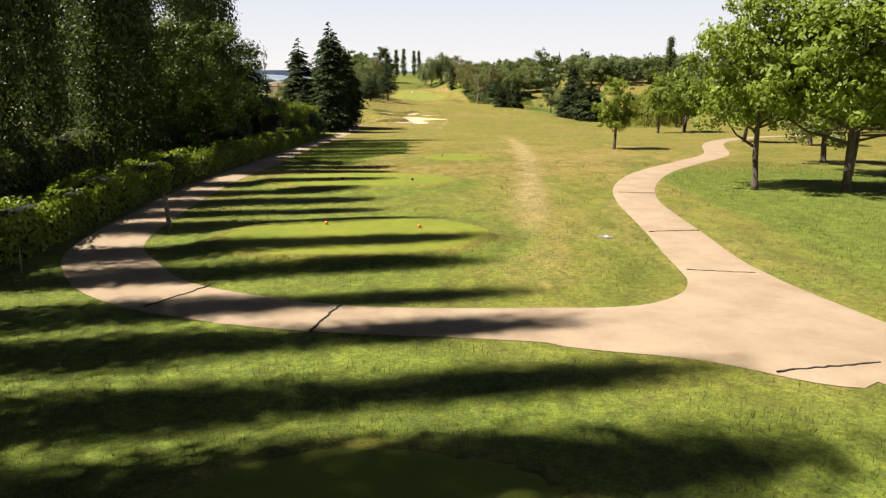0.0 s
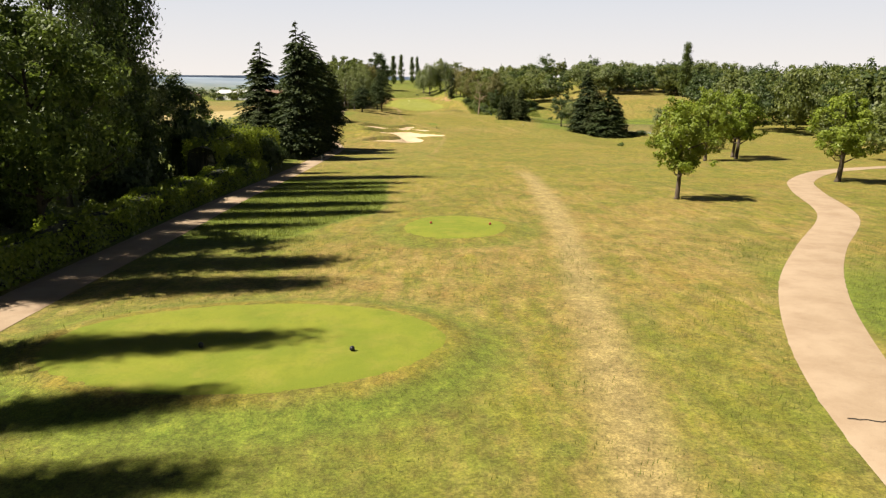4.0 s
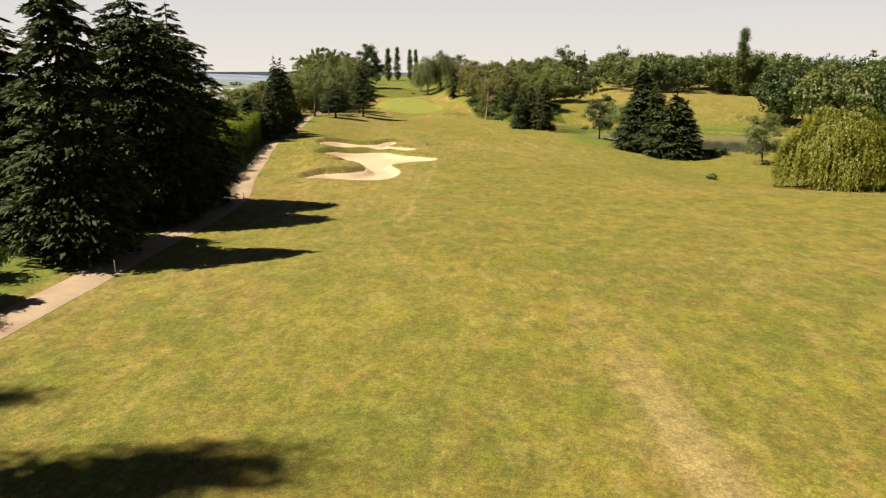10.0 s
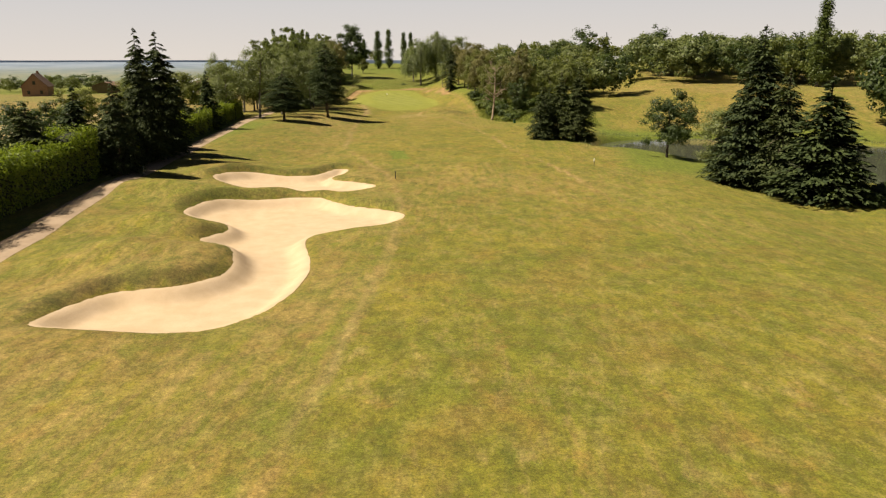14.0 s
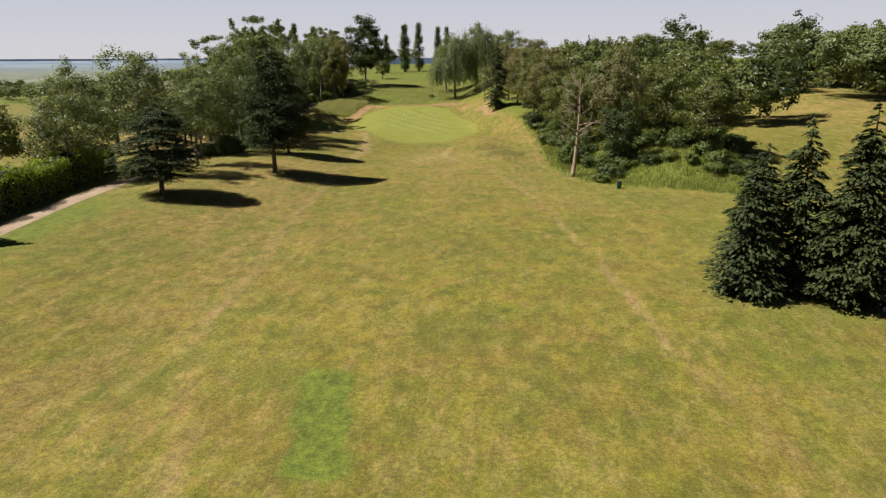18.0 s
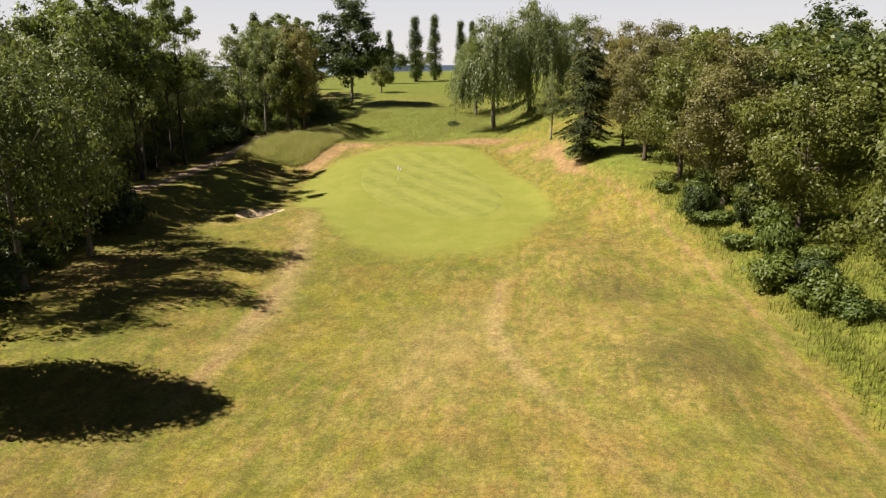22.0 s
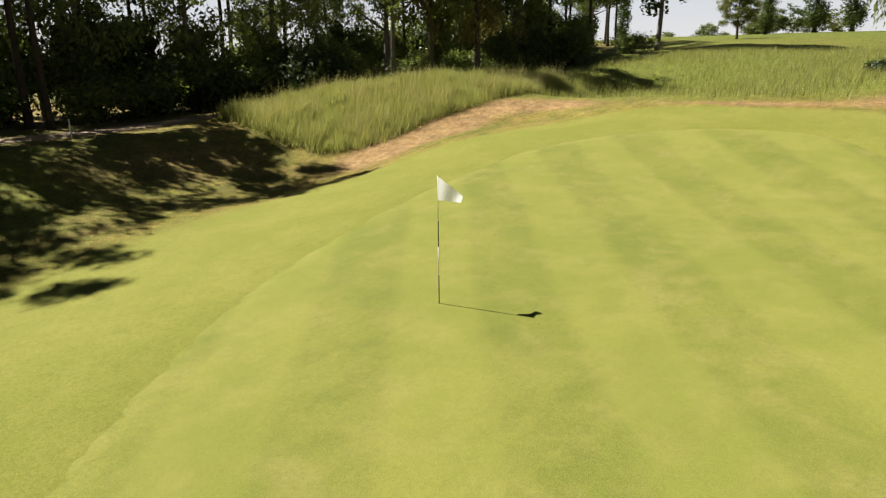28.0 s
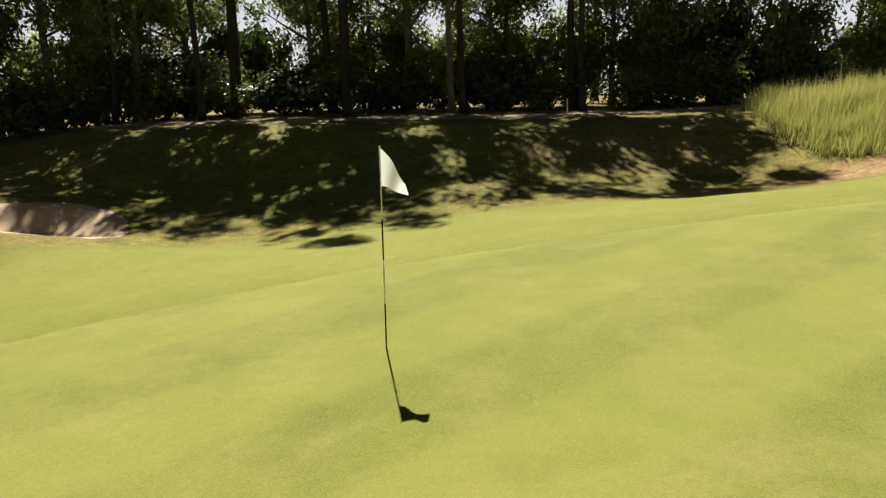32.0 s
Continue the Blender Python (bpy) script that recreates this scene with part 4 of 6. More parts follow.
def conifer(key, seed, leaf, bark, h=12.0, r=3.0, base=0.8, whorls=26, per_whorl=7, droop=0.35, taper=1.0, sprays=26, spray=0.42, lift=0.0, gap=0.0, clear=0.0, skirt=0.12):
    """A tree of tiered boughs, each a limb with hanging sprays of needles."""
    rng = np.random.default_rng(seed)
    lines = [[((0, 0, h * t), 0.017 * h * (1.25 if t == 0 else 1 - .93 * t)) for t in (0, .05, .3, .6, .85, 1)]]
    pos, nrm, along = [], [], []
    for w in range(whorls):
        t = (w + rng.uniform(-.3, .3)) / (whorls - 1)
        t = min(max(t, 0), 1)
        z = base + (h * 0.985 - base) * t
        reach = r * ((1 - t) ** taper * (0.55 + 0.45 * min(1, t / skirt)) + 0.04)
        for b in range(per_whorl if t < .85 else 4):
            if rng.random() < gap:
                continue
            a = rng.uniform(0, 2 * math.pi)
            z = base + (h * 0.985 - base) * min(1, max(0, t + rng.uniform(-.75, .75) / whorls))
            L = reach * rng.uniform(0.45, 1.2)
            d = np.array([math.cos(a), math.sin(a)])
            k = max(4, int(sprays * L / r * rng.uniform(.8, 1.1)))
            q = np.sqrt(rng.uniform(clear, 1, k))
            zz = z + lift * L * q - droop * L * q ** 2
            side = rng.normal(size=k) * 0.19 * L * (0.35 + q * .65)
            p = np.stack([d[0] * L * q - d[1] * side, d[1] * L * q + d[0] * side, zz - np.abs(side) * .35 - rng.uniform(0, .12, k)], 1)
            pos.append(p)
            nrm.append(np.stack([rng.normal(size=k) * .45 + d[0] * .25, rng.normal(size=k) * .45 + d[1] * .25, np.full(k, 1.0)], 1))
            al = np.stack([d[0] - d[1] * side / (L + .01) * 3, d[1] + d[0] * side / (L + .01) * 3, -droop * 1.4 - rng.uniform(0, .5, k)], 1)
            along.append(al)
            if b < 4:
                lines.append([((0, 0, z), 0.05 * (1 - t) + .012), ((d[0] * L * .5, d[1] * L * .5, z + lift * L * .5 - droop * L * .25), 0.03 * (1 - t) + .008),
                              ((d[0] * L * .95, d[1] * L * .95, z + lift * L - droop * L * .9), 0.006)])
    pos, nrm, along = map(np.concatenate, (pos, nrm, along))
    v, f = tubes(lines, 5)
    lv = leaf_faces(pos, nrm, np.full(len(pos), spray), rng, 0.42, along)
    MESHES[key] = (h, r, [("trunk", mesh_of(key + "_trunk", v, f, bark, True)), ("crown", quads_mesh(key + "_crown", lv, leaf))])


def weeping(key, seed, leaf, bark, h=10.0, r=6.0, strands=420, drop=0.85, size=0.30, per=26):
    """A dome of hanging strands over leafy clumps."""
    rng = np.random.default_rng(seed)
    c, rad = crown_clumps(rng, h, r * .85, h * .45, 40, .8)
    P, N, A = [], [], []
    bunch = []
    for b in range(max(30, strands // 14)):
        a, k = b * 2.39996 + rng.uniform(-.3, .3), rng.uniform(0.03, 1) ** .5
        bunch.append((a, k, h * (1 - 0.5 * k ** 2.4) * rng.uniform(.78, 1.03), rng.uniform(.4, .7) + .45 * k))
    for s in range(strands):
        a, k, zt, fall = bunch[rng.integers(len(bunch))]
        x, y = math.cos(a) * r * k + rng.normal() * .085 * r, math.sin(a) * r * k + rng.normal() * .085 * r
        zt = zt - rng.uniform(0, .08) * h - .5 * (math.hypot(x, y) / r - k) * h * .5
        L = zt * fall * rng.uniform(.6, 1.03) * drop
        q = np.linspace(0, 1, per)
        sway = rng.normal(size=2) * .25
        P.append(np.stack([x * (1 + .08 * np.sin(q * 2)) + sway[0] * q + rng.normal(size=per) * .1, y * (1 + .08 * np.sin(q * 2)) + sway[1] * q + rng.normal(size=per) * .1, zt - L * q], 1))
        N.append(np.stack([np.full(per, math.cos(a)), np.full(per, math.sin(a)), .25 + 1.2 * (1 - q) ** 4], 1) + rng.normal(size=(per, 3)) * .5)
        A.append(np.stack([rng.normal(size=per) * .3, rng.normal(size=per) * .3, np.full(per, -1.0)], 1))
    lv = np.concatenate([leaf_faces(np.concatenate(P), np.concatenate(N), np.full(strands * per, size), rng, .38, np.concatenate(A)), clump_leaves(rng, c, rad, 40, .26)])
    v, f = limbs_to(rng, c, h, h * .25, 0.3, count=14)
    MESHES[key] = (h, r, [("trunk", mesh_of(key + "_trunk", v, f, bark, True)), ("crown", quads_mesh(key + "_crown", lv, leaf))])


def bush_mesh(key, seed, leaf, h=2.0, r=1.6, n=26, per=70, size=0.16):
    rng = np.random.default_rng(seed)
    d = rng.normal(size=(n, 3))
    d /= np.linalg.norm(d, axis=1, keepdims=True)
    c = d * rng.uniform(.3, 1, n)[:, None] * np.array([r, r, h * .5]) * .8 + np.array([0, 0, h * .45])
    lines = [[((0, 0, 0), .04), (tuple(q * [.5, .5, .55]), .025), (tuple(q), .008)] for q in c[:10]]
    v, f = tubes(lines, 4)
    lv = clump_leaves(rng, c, rng.uniform(.25, .45, n) * min(r, h * .6), per, size)
    lv[:, :, 2] = np.maximum(lv[:, :, 2], 0.01)
    MESHES[key] = (h, r, [("branchwork", mesh_of(key + "_branchwork", v, f, B_DARK)), ("foliage", quads_mesh(key + "_foliage", lv, leaf))])


plant_rng = random.Random(11)


def plant(key, x, y, h, r, label, category="tree", name="tree", group="", sink=0.08):
    H, R, parts = MESHES[key]
    ob = thing(name, x, y, gz(x, y) - sink, label, category, group, plant_rng.uniform(0, 360), (r / R, r / R, h / H))
    for pname, me in parts:
        part(pname, me, ob)
    return ob


def hedge(line, h, w, leaf, label, size=0.15, density=170, seed=3, wob=0.25, name="hedge"):
    """A clipped hedge along a line: stems and a dark shade core inside, a skin of leaves outside."""
    rng = np.random.default_rng(seed)
    p = smooth_line([(a, b, 0) for a, b in line], 8)[:, :2]
    seg = np.diff(p, axis=0)
    ln = np.linalg.norm(seg, axis=1)
    cum = np.concatenate([[0], np.cumsum(ln)])
    total = cum[-1]
    n = int(total * density)
    s = rng.uniform(0, total, n)
    i = np.clip(np.searchsorted(cum, s) - 1, 0, len(ln) - 1)
    t = ((s - cum[i]) / ln[i])[:, None]
    q = p[i] + seg[i] * t
    d = seg[i] / ln[i][:, None]
    side = np.stack([-d[:, 1], d[:, 0]], 1)
    lump = 1 + wob * (vnoise(s, 0 * s, 1.6, seed) - .5) * 2
    ang = rng.uniform(-0.15, math.pi + .15, n)
    ca, sa = np.cos(ang), np.clip(np.sin(ang), 0, 1)
    k = rng.uniform(.72, 1.06, n)
    off = np.sign(ca) * np.abs(ca) ** .45 * w / 2 * lump * k
    up = (sa ** .5 * h * lump * k * rng.uniform(.1, 1.04, n) ** .35)
    up = np.where(np.abs(ca) > .75, rng.uniform(.03, .95, n) * h * lump, up)
    xy = q + side * off[:, None]
    z = ground_z(xy[:, 0], xy[:, 1]) + np.maximum(up, .04)
    nrm = np.stack([side[:, 0] * np.sign(off) * np.abs(ca), side[:, 1] * np.sign(off) * np.abs(ca), sa * .9 + .15], 1) + rng.normal(size=(n, 3)) * .5
    lv = leaf_faces(np.column_stack([xy, z]), nrm, np.full(n, size), rng, .5)
    lines = []
    for s0 in np.arange(0.3, total, 0.9):
        j = min(max(np.searchsorted(cum, s0) - 1, 0), len(ln) - 1)
        b = p[j] + seg[j] * (s0 - cum[j]) / ln[j]
        z0 = gz(b[0], b[1])
        for _ in range(2):
            o = rng.uniform(-.3, .3, 2) * w
            lines.append([((b[0], b[1], z0 - .05), .035), ((b[0] + o[0] * .6, b[1] + o[1] * .6, z0 + h * .5), .022), ((b[0] + o[0], b[1] + o[1], z0 + h * .85), .008)])
    ob = tagged(new(name), label, "hedge")
    v, f = tubes(lines, 4)
    # added solid core, coloured dark as the shade behind the leaves
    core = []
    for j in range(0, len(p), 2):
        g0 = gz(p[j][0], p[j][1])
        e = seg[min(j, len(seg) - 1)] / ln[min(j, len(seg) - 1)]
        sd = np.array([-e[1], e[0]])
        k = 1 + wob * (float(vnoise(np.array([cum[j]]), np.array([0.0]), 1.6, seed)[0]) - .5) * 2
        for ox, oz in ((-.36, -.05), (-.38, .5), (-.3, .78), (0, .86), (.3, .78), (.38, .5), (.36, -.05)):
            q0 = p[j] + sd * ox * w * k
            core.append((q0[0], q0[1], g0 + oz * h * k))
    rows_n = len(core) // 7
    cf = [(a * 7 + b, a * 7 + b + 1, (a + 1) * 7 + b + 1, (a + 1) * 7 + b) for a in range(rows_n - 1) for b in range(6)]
    part("inner_growth", mesh_of("hedge_shade_core", core, cf + [tuple(range(7)), tuple(range((rows_n - 1) * 7, rows_n * 7))], M_HEDGE_SHADE, True), ob)
    part("stems", mesh_of("hedge_stems", v, f, B_DARK), ob)["kind"] = "stuff"
    part("foliage", quads_mesh("hedge_foliage", lv, leaf), ob)
    return ob


def blades(name, xy, height, width, leaf, label, category, seed=1, lean=0.35):
    """A stand of grass: single tapering blades."""
    rng = np.random.default_rng(seed)
    n = len(xy)
    z = ground_z(xy[:, 0], xy[:, 1])
    a = rng.uniform(0, 2 * math.pi, n)
    hh = height * rng.uniform(.5, 1.2, n) * (.35 + .7 * vnoise(xy[:, 0], xy[:, 1], .8, seed) + .5 * vnoise(xy[:, 0], xy[:, 1], .22, seed + 3))
    w = width * rng.uniform(.7, 1.3, n)
    base = np.column_stack([xy, z - .02])
    tip = base + np.stack([np.cos(a) * hh * lean * rng.uniform(.2, 1.3, n) + hh * .12, np.sin(a) * hh * lean * rng.uniform(.2, 1.3, n), hh], 1)
    b = a + math.pi / 2 + rng.uniform(-.8, .8, n)
    s = np.stack([np.cos(b) * w / 2, np.sin(b) * w / 2, 0 * w], 1)
    return tagged(new(name, quads_mesh(name, np.stack([base - s, base + s, tip], 1), leaf)), label, category, kind="stuff")


def scatter(rng, n, lo, hi, keep):
    p = rng.uniform(lo, hi, (n, 2))
    return p[rng.uniform(0, 1, n) < keep(p[:, 0], p[:, 1])]


broadleaf("oak_a", L_OAK, B_BROWN, 1, n=130, per=80, size=.24)
broadleaf("oak_b", L_OAK, B_BROWN, 2, h=11, r=3.6, base=1.0, n=140, per=110, size=.19)
broadleaf("round_a", L_ROUND, B_DARK, 41, h=12, r=4.7, base=0.9, n=240, per=90, size=.2, top=.9, power=.25, lump=.8)
broadleaf("dark_a", L_DARK, B_DARK, 3, h=11, r=4.2, base=0.5, n=130, per=76, size=.26)
broadleaf("fresh_a", L_FRESH, B_BROWN, 4, h=8, r=2.6, base=1.0, n=190, per=44, size=.2, top=.85, lump=.8)
broadleaf("fresh_b", L_FRESH, B_BROWN, 5, h=12, r=4.6, base=1.7, n=340, per=52, size=.23, top=.8, power=.6, lump=.7)
broadleaf("grey_a", L_GREY, B_GREY, 6, h=12, r=4, base=0.6, n=130, per=76, size=.24, slim=.4)
broadleaf("grey_b", L_GREY, B_GREY, 7, h=14, r=4, base=1.8, n=96, per=70, size=.25, slim=.4, lean=(.06, .03))
broadleaf("brown_a", L_BROWN, B_BROWN, 8, h=12, r=3.6, base=1.0, n=140, per=110, size=.18)
broadleaf("grey_low", L_GREY, B_GREY, 33, h=14, r=5, base=0.1, n=170, per=84, size=.25, slim=.42)
broadleaf("low_a", L_OAK, B_BROWN, 31, h=11, r=4, base=0.1, n=170, per=130, size=.18)
broadleaf("low_b", L_BROWN, B_BROWN, 32, h=12, r=4, base=0.1, n=170, per=130, size=.17)
broadleaf("wood_a", L_WOOD, B_DARK, 9, h=20, r=4.0, base=5.5, n=72, per=80, size=.30, r0=.22, power=.3)
broadleaf("wood_b", L_WOOD, B_DARK, 10, h=19, r=3.8, base=4.0, n=72, per=80, size=.30, r0=.19, power=.3, lean=(.05, -.04))
broadleaf("plane_a", L_DARK, B_GREY, 12, h=18, r=5.5, base=1.0, n=170, per=95, size=.36, top=.7)
broadleaf("far_a", L_OAK, B_BROWN, 13, h=11, r=4.5, base=.2, n=80, per=26, size=.52, lump=1.2)
broadleaf("far_b", L_GREY, B_BROWN, 14, h=12, r=4.5, base=.2, n=80, per=26, size=.52, lump=1.2)
broadleaf("far_c", L_DARK, B_BROWN, 15, h=12, r=4.5, base=.2, n=80, per=26, size=.52, lump=1.2)
column_poplar("poplar_a", 16)
column_poplar("poplar_c", 37, h=24, r=3.0, leaf=L_DARK, n=120, per=110, low=.48)
column_poplar("poplar_b", 17, h=24, r=3.0, leaf=L_DARK, n=190, per=110)
conifer("spruce_a", 18, L_NEEDLE, B_DARK, whorls=30, per_whorl=14, sprays=46, spray=.40, droop=.25, taper=.85)
conifer("spruce_b", 19, L_CEDAR, B_BROWN, h=13, r=3.2, droop=.36, taper=.68, whorls=30, per_whorl=13, sprays=46, spray=.42, gap=.12)
conifer("cedar_a", 20, L_NEEDLE, B_DARK, h=18, r=6, base=1.0, whorls=40, per_whorl=20, droop=.18, taper=.60, sprays=130, spray=.42, skirt=.34)
conifer("cedar_sparse", 21, L_CEDAR, B_DARK, h=14, r=3.2, base=1.0, whorls=32, per_whorl=18, droop=.26, taper=.72, sprays=84, spray=.34, gap=.1)
conifer("fir_clear", 22, L_NEEDLE, B_BROWN, h=16, r=4.6, base=3.5, whorls=30, per_whorl=17, droop=.24, taper=.45, sprays=190, spray=.23, gap=.2, skirt=.32)
conifer("fir_open", 36, L_CEDAR, B_BROWN, h=14, r=3.4, base=1.2, whorls=30, per_whorl=14, droop=.26, taper=.42, sprays=120, spray=.25, gap=.22, skirt=.3)
weeping("weeping_a", 23, L_GOLD, B_GREY, strands=1500, drop=.98, size=.32)
weeping("weeping_b", 24, L_GREY, B_GREY, h=12, r=4.6, drop=.74, strands=700, size=.26)
bush_mesh("bush_a", 25, L_SCRUB, n=40, per=70, size=.19)
bush_mesh("bush_b", 26, L_DARK, h=2.4, r=1.8, n=40, per=80, size=.22)
bush_mesh("bush_w", 28, L_UNDER, h=4, r=2.2, n=48, per=60, size=.2)
bush_mesh("bush_c", 27, L_HEDGE, h=2.2, r=1.7, n=40)


def wood_stuff(name, spots, label):
    """A far wood in one mesh, from (kind, x, y, h, r) rows."""
    by = {}
    for key, x, y, h, r in spots:
        H, R, parts = MESHES[key]
        crown = parts[1][1]
        co = np.empty(len(crown.vertices) * 3, np.float32)
        crown.vertices.foreach_get("co", co)
        co = co.reshape(-1, 3)[: len(co) // 12 * 4]
        a = plant_rng.uniform(0, 6.28)
        m = np.array([[math.cos(a), -math.sin(a), 0], [math.sin(a), math.cos(a), 0], [0, 0, 1]])
        q = (co * [r / R, r / R, h / H]) @ m.T + [x, y, gz(x, y) - .1]
        by.setdefault(crown.materials[0].name, []).append(q.reshape(-1, 4, 3))
    n = sum(len(b) for a in by.values() for b in a)
    me = quads_mesh(name, np.concatenate([b for a in by.values() for b in a]), bpy.data.materials[next(iter(by))])
    for key in list(by)[1:]:
        me.materials.append(bpy.data.materials[key])
    me.polygons.foreach_set("material_index", np.concatenate([np.full(sum(len(b) for b in a), i) for i, a in enumerate(by.values())]).astype(np.int32))
    return tagged(new(name, me), label, "woodland", kind="stuff")


# ---- the belt beside the tees ----
for x, y, h, r in ((-20.5, -17.5, 34, 2.6), (-20.5, -12, 35, 2.6), (-20.5, -6.5, 35, 2.8), (-20.5, -.6, 35, 2.2), (-20.2, 4.6, 34, 2.7), (-20.4, 8.0, 33.8, 1.7), (-20.6, 11.2, 31, 1.7), (-21, 14, 30.5, 1.5), (-21.4, 17.6, 29.5, 1.7),
                   (-21.4, 20.6, 30, 1.9), (-21.6, 25.2, 27.5, 1.8), (-22, 28.2, 25, 1.4), (-22, 31, 24, 1.9), (-21.5, 34.4, 22, 1.8), (-22, 38.2, 24, 2), (-22, 45.9, 23, 2.6), (-22, 50, 22.5, 3.0)):
    plant("poplar_b", x, y, h, r, "tall dark columnar poplar behind the hedges", group="poplars beside the tees")
for x, y, h, r in ((-29.5, 54, 28, 2.3), (-30, 59, 29, 2.3), (-28, 64, 31.6, 2.4), (-28, 68.4, 31.4, 2.5), (-28, 75.0, 31.0, 2.6), (-28.2, 79, 30.5, 2.0), (-28.2, 82.2, 32, 2.4), (-28, 87.4, 33.8, 3.3), (-31.5, 92.5, 27, 2.2)):
    plant("poplar_c" if 62 < y < 81 else "poplar_b", x, y, h, r, "tall dark columnar poplar behind the hedges", group="poplars beside the tees")
for key, x, y, h, r, lab in (("round_a", -19.2, 56.5, 12.8, 4.8, "round full-crowned leafy tree behind the laurel hedge"), ("dark_a", -25.5, 77, 11.5, 4.2, "dark dense leafy tree beside the path"), ("dark_a", -25, 65, 11.5, 4.2, "dark dense leafy tree beside the path"),
                             ("dark_a", -25.4, 90, 10, 3.8, "dark dense leafy tree beside the path"), ("grey_a", -24, 68, 11, 3.6, "grey-green leafy tree behind the hedge"),
                             ("grey_b", -31, 40, 14, 4, "tall thin grey-green tree behind the hedge"),
                             ("wood_b", -30, 55, 15, 4, "tall leafy tree behind the hedge"), ("wood_a", -33, 70, 15, 4, "tall leafy tree behind the hedge"), ("dark_a", -30, 28, 12, 4, "dark dense leafy tree behind the hedge")):
    plant(key, x, y, h, r, lab)
for x, y, h, r in ((-31, 10, 15, 4.6), (-32, 22, 14, 4.6), (-32, 34, 13, 4.4), (-34, 48, 13, 4.4), (-26.5, 71, 12.5, 4), (-26, 84, 12, 3.8), (-31, 57, 17, 4.6), (-30.5, 62.5, 16.5, 4.6), (-31, 68, 16.5, 4.6), (-30.5, 73.5, 16, 4.6), (-31, 79, 16, 4.6), (-30.5, 84.5, 15.5, 4.4), (-30.5, 90, 15, 4.2)):
    plant("grey_a", x, y, h, r, "grey-green leafy tree behind the laurel hedge", group="trees behind the hedge")
for x, y, h, r in ((-44, 236, 8.6, 4), (-48, 243, 8.6, 4.2), (-53, 234, 7.6, 4)):
    plant("oak_a", x, y, h, r, "leafy tree at the edge of the wheat field", group="field-edge trees")
for x, y, h, r in ((-23.6, 96, 6, 2.8), (-24.5, 102, 5.4, 2.8), (-22.8, 88, 6.5, 3), (-27, 97, 6, 3), (-19, 97, 4.4, 2.6), (-18.6, 84, 3, 2), (-20.5, 101, 5, 2.6), (-23, 60, 4, 3), (-23, 35, 4, 3), (-22, 70, 4, 3), (-25, 52, 4, 3), (-25, 80, 4, 3)):
    plant("bush_b", x, y, h, r, "dark leafy shrub beside the path", "shrub", "shrub")
hedge([(-13.6, 6), (-13.9, 12), (-14.2, 18), (-14.9, 26), (-15.6, 34), (-16.4, 48), (-17.4, 62), (-17.9, 76), (-18.1, 92)], 1.7, 2.1, L_HEDGE, "sunlit clipped laurel hedge along the path", .19, 820, 3)
hedge([(-19.5, 4), (-20.2, 18), (-21.4, 30), (-22.8, 44)], 2.6, 3.0, L_OAK, "tall shaded hedge behind the laurel hedge", .24, 640, 4)
hedge([(-20.2, 82), (-20.4, 90), (-20.4, 98), (-20.6, 105)], 4.2, 3.4, L_HEDGE, "tall bright laurel hedge beside the path", .21, 1500, 5)

# ---- dark conifers and the high hedge ----
plant("cedar_sparse", -21.4, 105.5, 7, 2.6, "drooping young dark spruce beside the path")
plant("cedar_sparse", -18.9, 115.5, 17.4, 4.2, "tall drooping dark spruce beside the path")
plant("cedar_sparse", -24.5, 119, 15, 4.4, "drooping dark spruce behind the path")
plant("cedar_a", -20.6, 128.4, 17.6, 5.9, "dense dark cedar beside the path")
plant("cedar_a", -21, 136, 16.8, 5.9, "dense dark cedar beside the path")
plant("dark_a", -27, 141, 8, 4, "dark leafy tree behind the cedar")
for x, y, h, r in ((-22, 110, 2.6, 2.2), (-22, 117, 2.2, 2), (-23.5, 127, 2.6, 2.4), (-24, 138, 3, 2.4)):
    plant("bush_b", x, y, h, r, "low dark shrub under the conifers", "shrub", "shrub")
hedge([(-23.0, 138), (-24.9, 148), (-26.8, 158), (-28.9, 170), (-30.2, 180), (-30.9, 187), (-31.3, 193)], 4.6, 3.2, L_HEDGE, "high thick laurel hedge lining the path", .21, 1400, 6, .18)
for key, x, y, h, r in (("cedar_sparse", -29.4, 202.4, 14, 2.7), ("cedar_sparse", -29.4, 207.5, 13.8, 3.4), ("spruce_b", -28.9, 195.4, 9, 2.6), ("spruce_b", -31, 199, 7.5, 2.8), ("spruce_a", -31.4, 206, 9.5, 2.8), ("spruce_a", -32, 194, 8.5, 3),
                        ("spruce_b", -33, 188, 7.6, 3), ("spruce_a", -31, 213, 7, 2.4), ("spruce_a", -35.2, 238.5, 9.2, 2.6), ("spruce_a", -38.4, 234.5, 8.2, 2.6), ("spruce_b", -34.4, 228, 5, 2)):
    plant(key, x, y, h, r, "dark young conifer beside the path", group="young conifers")
hedge([(-30.4, 200), (-32.2, 212), (-34, 226), (-35.6, 238), (-37.6, 250), (-39.6, 262), (-41, 271)], 3.4, 2.8, L_HEDGE, "laurel hedge bending along the path", .25, 640, 7, .25)

